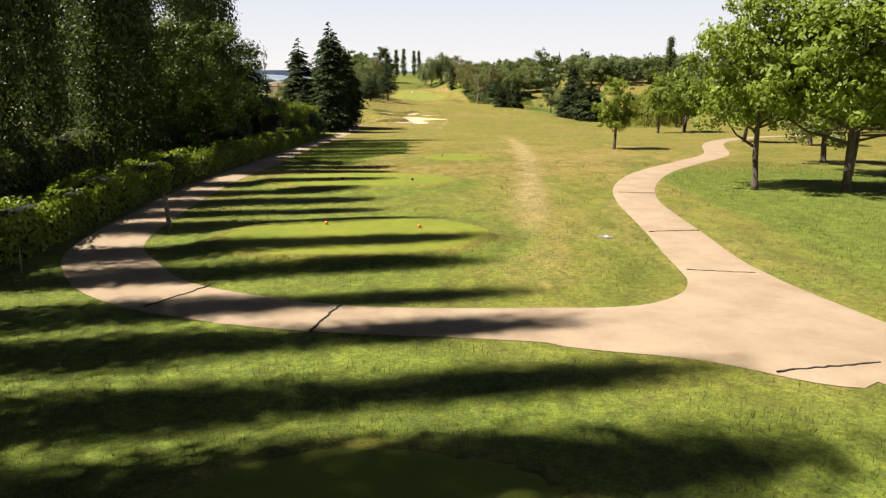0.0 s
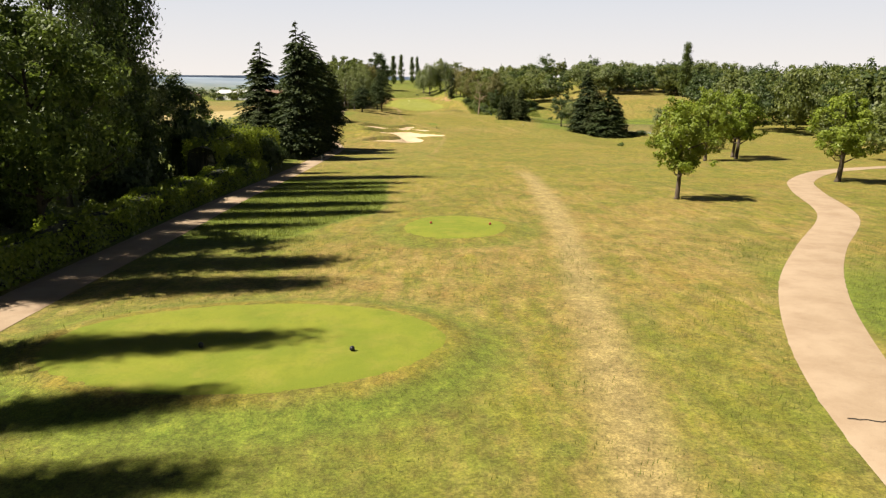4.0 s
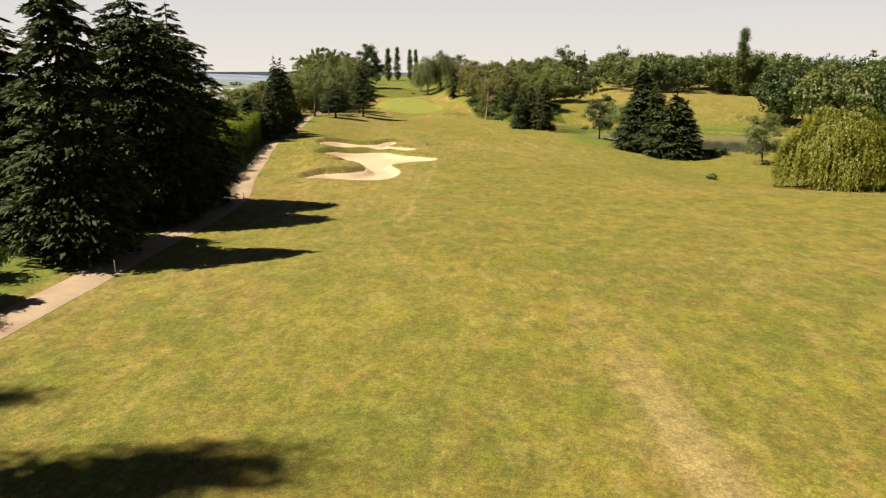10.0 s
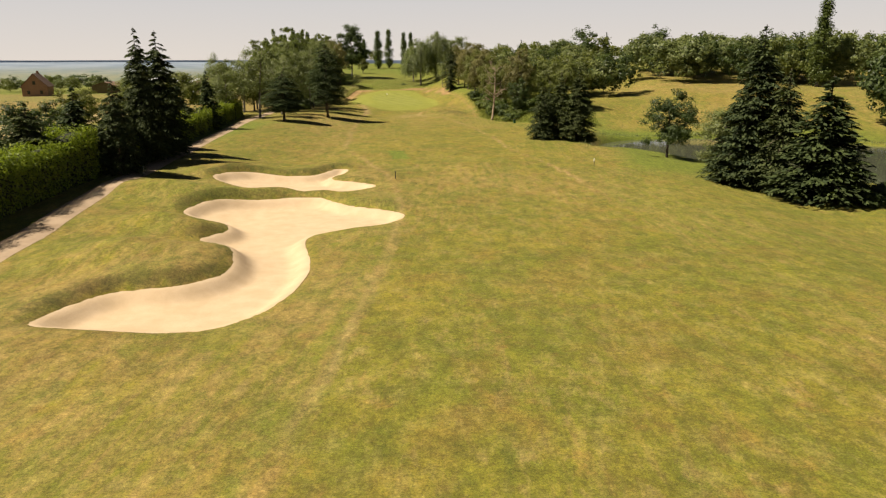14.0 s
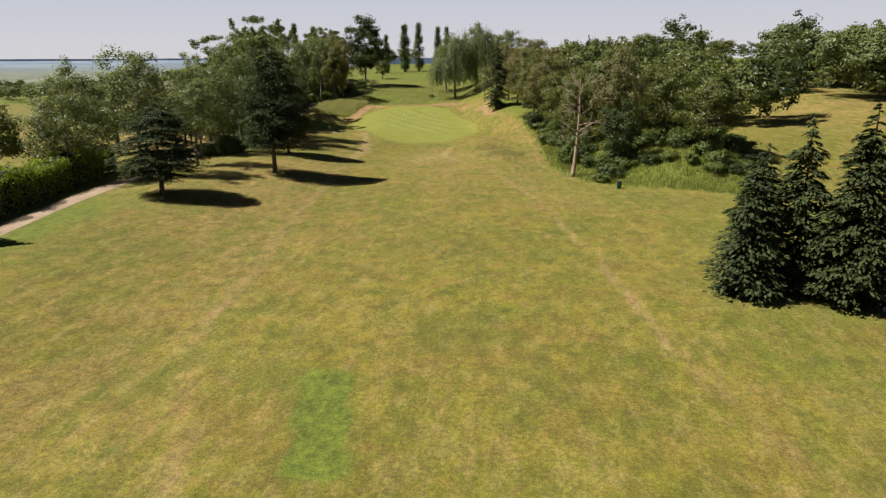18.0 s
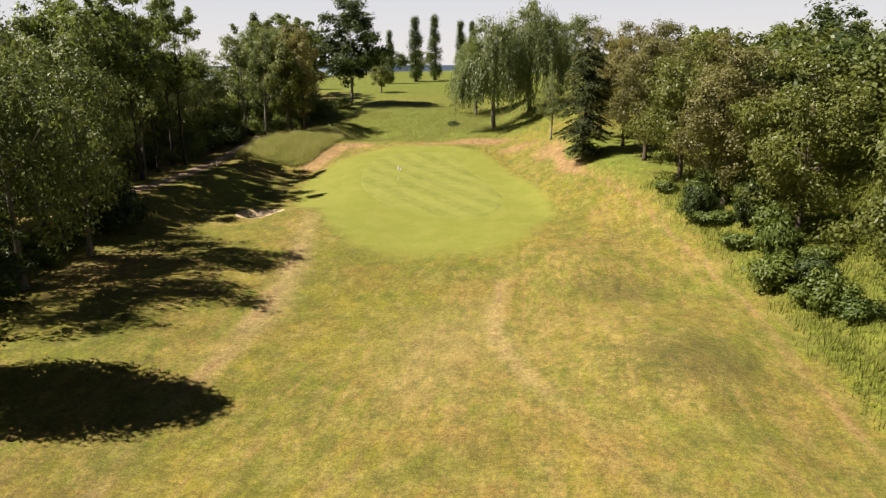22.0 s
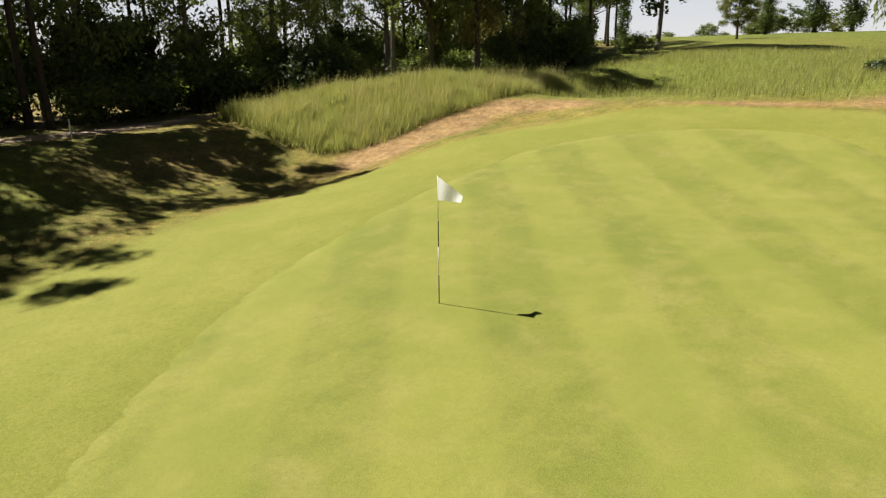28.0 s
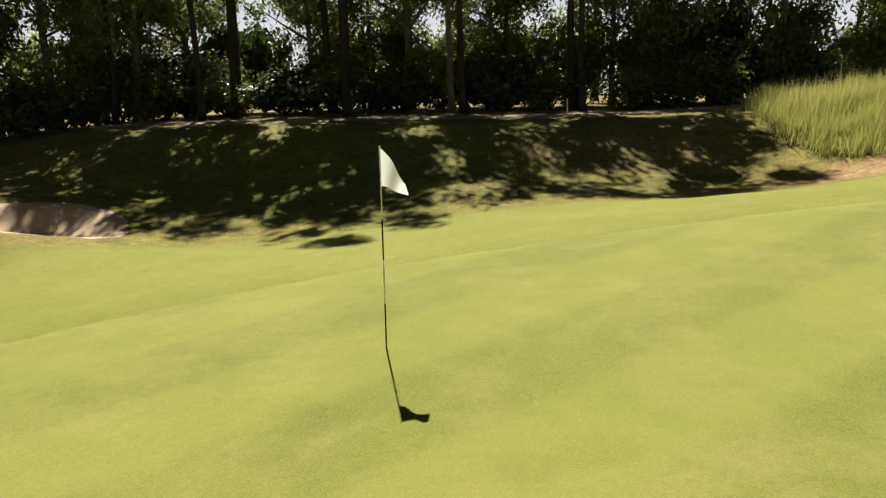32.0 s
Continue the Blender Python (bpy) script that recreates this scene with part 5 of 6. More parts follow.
# ---- right of the tees ----
plant("fresh_b", 17.4, 39.2, 12.2, 4.3, "fresh green leafy tree in long grass")
plant("fresh_b", 21.6, 37.6, 13.5, 5.4, "broad fresh green leafy tree in long grass")
plant("fresh_b", 27, 47, 12, 4.8, "fresh green leafy tree in long grass")
plant("oak_a", 31, 58, 10, 4.4, "leafy tree beyond the path")
plant("fresh_a", 18.1, 76.6, 8.0, 2.45, "young fresh green tree alone on the grass")
for x, y, h, r in ((34.3, 116, 9.8, 2.7), (39.5, 119, 9.6, 3.4), (37.6, 90, 8.6, 3.2), (43, 84, 8, 3.2), (41, 124, 9, 3)):
    plant("fresh_a", x, y, h, r, "fresh green tree near the path bend", group="trees at the path bend")
plant("weeping_a", 46.4, 158.5, 10, 6.0, "golden green weeping willow")
plant("grey_a", 50.4, 188, 9.4, 4.0, "pale grey-brown leafy tree by the pond")
plant("bush_a", 36, 169.2, .9, 1.0, "small green bush alone on the grass", "bush", "bush")
for key, x, y, h, r, lab in (("grey_a", 32.6, 206, 9.2, 3.8, "dense leafy tree by the conifers"), ("cedar_sparse", 35, 203, 16.6, 4.4, "tall dark conifer with drooping boughs"), ("brown_a", 37.4, 206, 12.5, 3.6, "leafy tree among the conifers"),
                             ("spruce_a", 39, 196.4, 12, 5.2, "full dark spruce near the pond"), ("spruce_a", 42, 200, 9.5, 3.4, "dark spruce near the pond"), ("spruce_b", 36.6, 200, 12.5, 3.6, "ragged conifer near the pond"), ("spruce_b", 33.6, 204.5, 10, 3.2, "ragged conifer near the pond"), ("dark_a", 32, 223.5, 9.2, 4.0, "large round dark shrub at the pond's edge")):
    plant(key, x, y, h, r, lab)
for key, x, y, h, r in (("spruce_b", 16.4, 236.4, 8, 2.4), ("spruce_b", 19.4, 237.4, 10, 2.5), ("cedar_sparse", 21.8, 235.6, 11, 2.9), ("spruce_b", 18, 239.5, 8.5, 2.4)):
    plant(key, x, y, h, r, "dark conifer in a clump by the pond", group="conifer clump by the pond")
for x, y, h, r in ((23.5, 236, 1.6, 1.6), (42.5, 194, 1.6, 1.8), (45, 197, 1.4, 1.8), (48, 200, 1.5, 1.8)):
    plant("bush_b", x, y, h, r, "low dark shrub at the pond's edge", "shrub", "shrub")

# ---- fairway's far half ----
plant("fir_clear", -28.2, 258, 9.0, 4.4, "spreading dark conifer on the grass beside the path")
plant("fir_clear", -23.4, 275.6, 15.6, 4.7, "large dark conifer with a bare lower trunk")
for key, x, y, h, r in (("grey_b", -35.6, 268.5, 16, 4.8), ("grey_b", -33.4, 277.5, 12.5, 3.8), ("grey_low", -40.5, 264, 11, 4.6), ("grey_low", -45, 273, 13, 4.6), ("grey_b", -44, 286, 14, 4.4), ("fir_clear", -26.7, 291.8, 12, 3.7), ("grey_low", -33.0, 304.5, 16.5, 4.4), ("grey_low", -33.8, 312.0, 17.5, 4.6), ("grey_low", -41.5, 322, 13, 4.2),
                        ("wood_b", -45, 300, 14, 4), ("grey_a", -47, 310, 13, 4.6), ("wood_a", -45.5, 320, 15, 4), ("grey_b", -37, 287, 12, 3.6), ("oak_b", -50, 290, 13, 4.6), ("oak_a", -48, 262, 10, 4.6)):
    plant(key, x, y, h, r, "dark conifer beside the tree belt" if key == "fir_clear" else "grey-green leafy tree in the belt beside the path", group="tree belt")
for k, (y, h) in enumerate(((296, 12), (302, 13), (308, 14), (314, 14))):
    plant("grey_low" if k % 3 else "low_a", -44.6 - .5 * (k % 2), y, h, 4.0, "grey-green leafy tree hanging low at the wood's edge", group="wood behind the green")
for x, y, h, r in ((-36, 299, 16.5, 4.4), (-38, 308, 16, 4.6), (-40.5, 316.5, 15, 4.4), (-36, 290.5, 14.5, 4.2)):
    plant("grey_low", x, y, h, r, "grey-green leafy tree in the belt beside the path", group="tree belt")
for x, y, h in ((-51, 322, 12), (-50, 335, 10), (-50.4, 341.5, 12), (-49, 348, 15)):
    plant("grey_low", x, y, h, 4.2, "grey-green leafy tree hanging low at the wood's edge", group="wood behind the green")
for x, y in ((-47.6, 349.5), (-48.6, 356.5), (-49.4, 363.5)):
    plant("grey_a", x, y, 14, 4.4, "grey-green leafy tree in the wood", group="wood behind the green")
plant("bush_b", -15.6, 377.5, 1.0, 1.0, "small dark bush alone on the grassy rise", "bush", "bush")
wood = random.Random(5)
for i in range(22):
    y = 288 + 1.65 * i
    plant(wood.choice(["bush_b", "bush_b", "bush_a"]), -35.2 + wood.uniform(-2.2, 2.0) - .04 * (y - 288), y, wood.uniform(1.2, 3.0), wood.uniform(1.4, 2.2), "dark undergrowth shrub under the tree belt", "shrub", "shrub", "belt undergrowth")
for i in range(40):
    y = 312 + 2.8 * i + wood.uniform(-1, 1)
    row = i % 2
    x = -44.4 - 3.6 * row - wood.uniform(0, 1.6) - 0.05 * max(0, y - 360)
    tall = 19.5 if row == 0 and 318 < y < 347 else 16
    if 347 < y < 375:
        x, tall = x - 8.5, 17
    plant(wood.choice(["wood_a", "wood_b", "wood_a", "grey_b"]), x, y, tall + wood.uniform(-2.5, 1.5), wood.uniform(3.2, 4.2), "tall shaded tree with a slender trunk in the wood", group="wood behind the green")
for i in range(5):
    y = 324 + 5.4 * i
    plant(wood.choice(["wood_a", "wood_b"]), -43.2 - wood.uniform(0, .9), y, wood.uniform(18.5, 20), wood.uniform(2.9, 3.6), "tall shaded tree with a slender trunk in the wood", group="wood behind the green")
plant("wood_b", -42.2, 328.5, 20, 3.4, "tall shaded tree with a slender trunk in the wood", group="wood behind the green")
plant("wood_a", -42.6, 335, 20.5, 3.6, "tall shaded tree with a slender trunk in the wood", group="wood behind the green")
for i in range(84):
    y = 314 + 1.14 * i + wood.uniform(-1, 1)
    plant(wood.choice(["bush_b", "bush_w", "bush_w", "bush_w"]), -44.8 - 2.0 * (i % 3) - wood.uniform(0, 2) - 0.06 * max(0, y - 356), y, wood.uniform(2.0, 3.6) + 1.6 * (i % 3), wood.uniform(1.8, 2.7), "shaded undergrowth shrub at the wood's edge", "shrub", "shrub", "undergrowth")
for key, x, y, h, r in (("oak_b", -37.6, 365.5, 15.5, 3.2), ("brown_a", -36, 368, 16.5, 3.2), ("grey_b", -41, 366, 19, 3.6), ("brown_a", -40, 374, 18, 3.8), ("grey_a", -45, 379, 18, 4.8), ("oak_b", -42, 383, 17, 4.2), ("wood_b", -43, 390, 17, 4), ("grey_b", -46, 371, 18, 4.4), ("grey_a", -48, 386, 18, 4.8)):
    plant(key, x, y, h, r, "slender leafy tree on the grassy bank", group="trees on the bank")
for i in range(16):
    plant("bush_w", -37.5 - wood.uniform(0, 9), 371 + 1.7 * i, wood.uniform(2, 5), wood.uniform(1.8, 2.8), "leafy undergrowth shrub beneath the trees on the bank", "shrub", "shrub", "undergrowth")
plant("plane_a", -37, 401, 21, 7.2, "tall broad dark leafy tree on the rise")
plant("oak_b", -36, 425, 7.2, 2.9, "small young tree on the rise")
for key, x, y, h, r, lab in (("weeping_b", -9, 368, 16, 5.2, "grey-green weeping tree on the bank"), ("weeping_b", -4, 373, 16.5, 5.2, "weeping tree with a leaning trunk"), ("grey_b", -1, 380, 15, 4.2, "leafy tree on the bank"),
                             ("weeping_b", -13, 392, 14, 4.6, "grey-green weeping tree on the rise"), ("grey_a", 3, 386, 15, 4.6, "leafy tree on the bank"), ("grey_b", -1.6, 354, 9, 2.2, "thin pale birch at the green's edge"),
                             ("fir_open", 1.2, 341, 13, 3.0, "ragged dark conifer beside the green"), ("brown_a", 3.6, 349.5, 13, 3.6, "brownish leafy tree beside the green"), ("brown_a", 5.4, 344, 12, 3.2, "brownish leafy tree beside the green"), ("low_b", 8.9, 346, 14, 4.0, "tall brownish leafy tree beside the green"), ("brown_a", 7.5, 357, 13, 4, "tall brownish leafy tree beside the green"),
                             ("low_b", 6.4, 336.5, 12.5, 3.8, "brownish leafy tree at the wood's edge"), ("low_a", 8.2, 329.5, 12.5, 4.0, "leafy tree at the wood's edge"), ("low_b", 10, 322.5, 13, 4.3, "brownish leafy tree at the wood's edge"), ("low_b", 11.5, 333, 13, 4.2, "brownish leafy tree at the wood's edge"), ("low_a", 12.6, 315, 12.5, 4.2, "leafy tree at the wood's edge"),
                             ("low_a", 13.8, 302, 12, 4.0, "leafy tree at the wood's edge"), ("brown_a", 17, 290, 15, 3.6, "tall yellow-brown leafy tree"), ("oak_b", 19, 296, 11, 3.6, "leafy tree in the thicket"), ("oak_a", 25.6, 301, 10.6, 4.4, "spreading green tree on the rise"),
                             ("oak_b", 26.6, 283, 10.8, 4.2, "leaning green tree at the thicket"), ("dark_a", 16.5, 285, 8, 3.0, "dark dense leafy tree behind the dead tree")):
    plant(key, x, y, h, r, lab)
for i in range(52):
    x, y = 13.5 + wood.uniform(0, 18), 277.5 + wood.uniform(0, 15)
    plant(wood.choice(["bush_a", "bush_a", "bush_b"]), x, y, wood.uniform(1.0, 2.6), wood.uniform(1.2, 2.1), "green scrub in the thicket", "shrub", "shrub", "thicket")
for i in range(26):
    y = 290 + 1.5 * i
    plant(wood.choice(["bush_a", "bush_a", "bush_b"]), 12 - 0.12 * (y - 290) + wood.uniform(-1, 3.5), y, wood.uniform(1.0, 3.6), wood.uniform(1.2, 2), "green scrub at the wood's edge", "shrub", "shrub", "thicket")
spots = []
for i in range(46):
    spots.append((wood.choice(["far_a", "far_b", "far_c"]), 16 + wood.uniform(0, 30), 308 + wood.uniform(0, 60), wood.uniform(10, 13), wood.uniform(4, 5)))
wood_stuff("wood_beside_green", spots, "dense leafy wood beside the green")

# ---- far trees ----
for x, y, h, r in ((-33.6, 460, 16.4, 2.7), (-29.3, 467, 17, 2.6), (-23.5, 482, 16, 2.3), (-20.5, 488, 16, 2.3), (-39, 452, 13, 1.7), (-64, 425, 17, 2.2), (-60, 433, 16, 2.2), (95.4, 314.5, 21, 3.6), (-70, 470, 15, 2)):
    plant("poplar_a", x, y, h, r, "columnar poplar on the horizon", group="far poplars")
for x, y, h, r, key in ((52, 414, 15.5, 6.5, "far_c"), (44, 420, 12, 5, "far_b"), (60, 425, 11, 5, "far_a"), (38, 400, 12, 5, "far_b"), (30, 410, 11, 5, "far_a")):
    plant(key, x, y, h, r, "large leafy tree on the skyline", group="skyline trees")
plant("spruce_a", 68, 450, 13, 3, "pointed spruce on the skyline")
plant("spruce_a", 30, 440, 12, 3, "pointed spruce on the skyline")
spots = []
for i in range(110):
    t = wood.uniform(0, 1)
    spots.append((wood.choice(["far_a", "far_b", "far_c"]), 58 + 140 * t + wood.uniform(-6, 6), 330 - 60 * t + wood.uniform(0, 45), wood.uniform(11, 15), wood.uniform(4.5, 6)))
for i in range(120):
    x, y = 76 + wood.uniform(0, 60), 130 + wood.uniform(0, 140)
    if not (y > 245 and x < 84):
        spots.append((wood.choice(["far_a", "far_c", "far_b"]), x, y, wood.uniform(14.5, 19), wood.uniform(4.8, 6.4)))
for i in range(34):
    spots.append((wood.choice(["far_a", "far_b"]), 58 + wood.uniform(0, 40), 86 + wood.uniform(0, 60), wood.uniform(8, 11), wood.uniform(3.5, 5)))
wood_stuff("far_wood", spots, "dense leafy wood beyond the pond and the far slope")
spots = []
for i in range(64):
    x = -110 + 3.6 * i + wood.uniform(-3, 3)
    if not -46 < x < -13:
        spots.append((wood.choice(["far_a", "far_b", "far_c"]), x, 520 + wood.uniform(0, 60), wood.uniform(7, 10), wood.uniform(4.5, 6)))
wood_stuff("skyline_wood", spots, "row of leafy trees along the skyline")


# ---- flag, cup and small things ----
def flagstick(x, y):
    z = gz(x, y) + 0.016
    ob = thing("flagstick", x, y, z, "black and white flagstick with a small white flag in the cup", "flagstick")
    marks = [(-0.1, 0.50, M_BLACK), (0.50, 0.97, M_WHITE), (0.97, 1.40, M_BLACK), (1.40, 2.13, M_WHITE)]
    for a, b, m in marks:
        r = 0.0085 if a < 1 else 0.007
        v, f = lathe([(r, a), (r, b)], 10)
        part("rod", mesh_of("flag_rod", v, f, m, True), ob)
    nu, nv = 14, 9
    verts, faces = [], []
    for j in range(nv):
        for i in range(nu):
            u, w = i / (nu - 1), j / (nv - 1)
            half = 0.19 * (1 - 0.70 * u)
            sag = -0.19 * u ** 1.15
            xx = 0.008 + 0.36 * u
            yy = 0.045 * math.sin(5.5 * u + 1.4 * w) * u ** .6 - 0.12 * u
            verts.append((xx, yy, 1.92 + sag + half * (1 - 2 * w)))
    for j in range(nv - 1):
        for i in range(nu - 1):
            a = j * nu + i
            faces.append((a, a + 1, a + nu + 1, a + nu))
    cloth = part("flag", mesh_of("flag_cloth", verts, faces, M_FLAG, True), ob, "limp white cloth flag")
    cloth.rotation_euler = (0, 0, radians(66))
    v, f = lathe([(0.054, -0.02), (0.056, -0.002), (0.05, 0.0), (0.048, -0.10)], 20)
    part("cup", mesh_of("cup_rim", v, f, M_WHITE, True), green_ob, "white cup rim in the turf").location = (x, y, z)


flagstick(-17.58, 339.8)


def stake(x, y, h, top, lower, label, r=0.035):
    ob = thing("stake", x, y, gz(x, y), label, "stake", "course stakes", random.Random(int(x * 31 + y)).uniform(0, 90))
    ob.rotation_euler[0] = radians(random.Random(int(y * 7)).uniform(-3, 3))
    v, f = lathe([(r, -.15), (r, h * .62), (r * .98, h * .63)], 8)
    part("post", mesh_of("stake_post", v, f, lower), ob)
    v, f = lathe([(r * 1.02, h * .63), (r * 1.02, h * .98), (r * .5, h)], 8)
    part("cap", mesh_of("stake_cap", v, f, top), ob)


stake(-2.7, 201.3, .8, M_BLACK, M_BLACK, "dark distance stake beside the sand bunkers", .05)
stake(20.2, 212.6, .75, M_WHITE, M_POST, "wooden stake with a pale top on the grass", .05)
for x, y in ((-39.0, 344.4), (-18.4, 98), (-39.4, 312), (-27.0, 196), (-15.6, 112.5), (-21.2, 129.6), (-17.2, 140.7)):
    stake(x, y, .75, M_WHITE, M_WHITE, "white boundary stake beside the path", .025)


def wooden_post(x, y, h):
    ob = thing("wooden_post", x, y, gz(x, y), "weathered square wooden post beside the path", "post", turn=12)
    ob.rotation_euler[1] = radians(-3)
    bm = bmesh.new()
    bmesh.ops.create_cube(bm, size=1, matrix=Matrix.Translation((0, 0, h / 2 - .1)) @ Matrix.Diagonal((.11, .11, h + .2, 1)))
    bmesh.ops.bevel(bm, geom=bm.edges[:], offset=.012, segments=1, affect='EDGES')
    part("post", bm_mesh("post_body", bm, M_POST), ob)
    bm = bmesh.new()
    bmesh.ops.create_cube(bm, size=1, matrix=Matrix.Translation((.09, 0, h * .5)) @ Matrix.Diagonal((.05, .09, h * .9, 1)))
    bmesh.ops.bevel(bm, geom=bm.edges[:], offset=.01, segments=1, affect='EDGES')
    part("lath", bm_mesh("post_lath", bm, B_GREY), ob)


wooden_post(-10.75, 26.9, 1.5)


def tee_marker(x, y, material, label):
    ob = thing("tee_marker", x, y, gz(x, y) + .02, label, "marker", "tee markers")
    v, f = lathe([(.02, -.02), (.05, .0), (.07, .035), (.074, .065), (.062, .10), (.035, .125), (.008, .13)], 12)
    part("ball", mesh_of("marker_ball", v, f, material, True), ob)
    v, f = lathe([(.012, -.1), (.012, .0)], 6)
    part("spike", mesh_of("marker_spike", v, f, M_BLACK), ob)


for x, y, m, lab in ((-0.4, 63, M_RED, "dull red ball tee marker"), (3.0, 62.7, M_RED, "dull red ball tee marker"), (-1.9, 40.7, M_BLACK, "dark ball tee marker"), (-6.0, 40.9, M_BLACK, "dark ball tee marker"),
                     (-4.6, 27.2, M_ORANGE, "orange ball tee marker"), (-0.9, 26.6, M_ORANGE, "orange ball tee marker")):
    tee_marker(x, y, m, lab)


def valve_cover(x, y):
    ob = thing("valve_cover", x, y, gz(x, y), "pale round concrete valve cover in the turf", "cover", turn=20)
    v, f = lathe([(.30, -.06), (.30, .015), (.285, .025), (.24, .028)], 18)
    part("rim", mesh_of("cover_rim", v, f, B_GREY), ob)
    v, f = lathe([(.235, -.02), (.235, .022), (.03, .03)], 18)
    part("lid", mesh_of("cover_lid", v, f, M_PALE), ob)


valve_cover(6.2, 26.0)


def litter_bin(x, y):
    ob = thing("litter_bin", x, y, gz(x, y), "small dark green litter bin at the thicket's edge", "bin")
    v, f = lathe([(.20, 0), (.24, .05), (.26, .62), (.28, .64), (.28, .68)], 14)
    part("body", mesh_of("bin_body", v, f, M_BIN, True), ob)
    v, f = lathe([(.29, .68), (.29, .72), (.18, .80), (.02, .82)], 14)
    part("lid", mesh_of("bin_lid", v, f, M_BLACK, True), ob)


litter_bin(15.2, 273.6)


def dead_tree(x, y, h):
    rng = np.random.default_rng(77)
    ob = thing("dead_tree", x, y, gz(x, y) - .1, "bare bleached dead tree with broken limbs", "tree")
    at = lambda t: Vector((0.5 * math.sin(2.2 * t), 0.25 * math.sin(3 * t), t * h * .93))
    v, f = tubes([[(at(t), .27 * (1.3 if t == 0 else 1 - .9 * t)) for t in (0, .05, .15, .3, .45, .6, .75, .9, 1)]], 9)
    part("trunk", mesh_of("dead_trunk", v, f, B_DEAD, True), ob)
    for i in range(22):
        t = rng.uniform(.32, .97)
        a = rng.uniform(0, 2 * math.pi)
        L = rng.uniform(1.6, 4.2) * (1.15 - t * .6)
        p0 = at(t)
        d = Vector((math.cos(a), math.sin(a), rng.uniform(.15, .7)))
        p1, p2 = p0 + d * L * .5, p0 + d * L + Vector((0, 0, rng.uniform(-.4, .6)))
        lines = [[(p0, .11 * (1.2 - t)), (p1, .07 * (1.2 - t)), (p2, .015)]]
        for _ in range(6):
            q = p0.lerp(p2, rng.uniform(.4, .9))
            lines.append([(q, .028), (q + Vector(rng.normal(size=3) * .55) + d * .6, .008)])
        v, f = tubes(lines, 5)
        part("limb", mesh_of("dead_limb", v, f, B_DEAD, True), ob)


dead_tree(11.0, 281.6, 12.5)


def farmhouse(x, y, turn):
    z = gz(x, y) - .2
    ob = thing("farmhouse", x, y, z, "brick farmhouse with a steep dark tiled roof", "house", turn=turn)
    w, d, h, rise = 9, 15, 4.0, 4.6

    def gable_body(x0, x1, y0, y1, hh, rr):
        xm = (x0 + x1) / 2
        v = [(x0, y0, 0), (x1, y0, 0), (x1, y1, 0), (x0, y1, 0), (x0, y0, hh), (x1, y0, hh), (x1, y1, hh), (x0, y1, hh), (xm, y0, hh + rr), (xm, y1, hh + rr)]
        f = [(0, 1, 5, 8, 4), (1, 2, 6, 5), (3, 7, 9, 6, 2), (0, 4, 7, 3), (0, 3, 2, 1), (4, 8, 9, 7), (5, 6, 9, 8)]
        return v, f
    v, f = gable_body(-w / 2, w / 2, -d / 2, d / 2, h, rise)
    part("wall", mesh_of("house_wall", v, f, M_BRICK), ob)
    for s in (-1, 1):
        n = 0.5
        v = [(0, -d / 2 - n, h + rise + .1), (0, d / 2 + n, h + rise + .1), (s * (w / 2 + n), d / 2 + n, h - .45), (s * (w / 2 + n), -d / 2 - n, h - .45)]
        v += [(a, b, c + .2) for a, b, c in v]
        slope = part("roof", mesh_of("house_roof", v, [(0, 1, 2, 3), (4, 7, 6, 5), (0, 4, 5, 1), (1, 5, 6, 2), (2, 6, 7, 3), (3, 7, 4, 0)], M_ROOF), ob)
    for wx, wz in ((-2.2, 1.0), (2.2, 1.0), (0, 4.6)):
        v = [(wx - .5, -d / 2 - .03, wz), (wx + .5, -d / 2 - .03, wz), (wx + .5, -d / 2 - .03, wz + 1.4), (wx - .5, -d / 2 - .03, wz + 1.4)]
        v += [(a, b + .06, c) for a, b, c in v]
        part("window", mesh_of("house_window", v, [(0, 1, 2, 3), (4, 7, 6, 5), (0, 4, 5, 1), (1, 5, 6, 2), (2, 6, 7, 3), (3, 7, 4, 0)], M_GLASS), ob)
    bm = bmesh.new()
    bmesh.ops.create_cube(bm, size=1, matrix=Matrix.Translation((0, d * .25, h + rise + .3)) @ Matrix.Diagonal((.9, .7, 1.8, 1)))
    part("chimney", bm_mesh("house_chimney", bm, M_BRICK), slope)


farmhouse(-165, 412, 22)


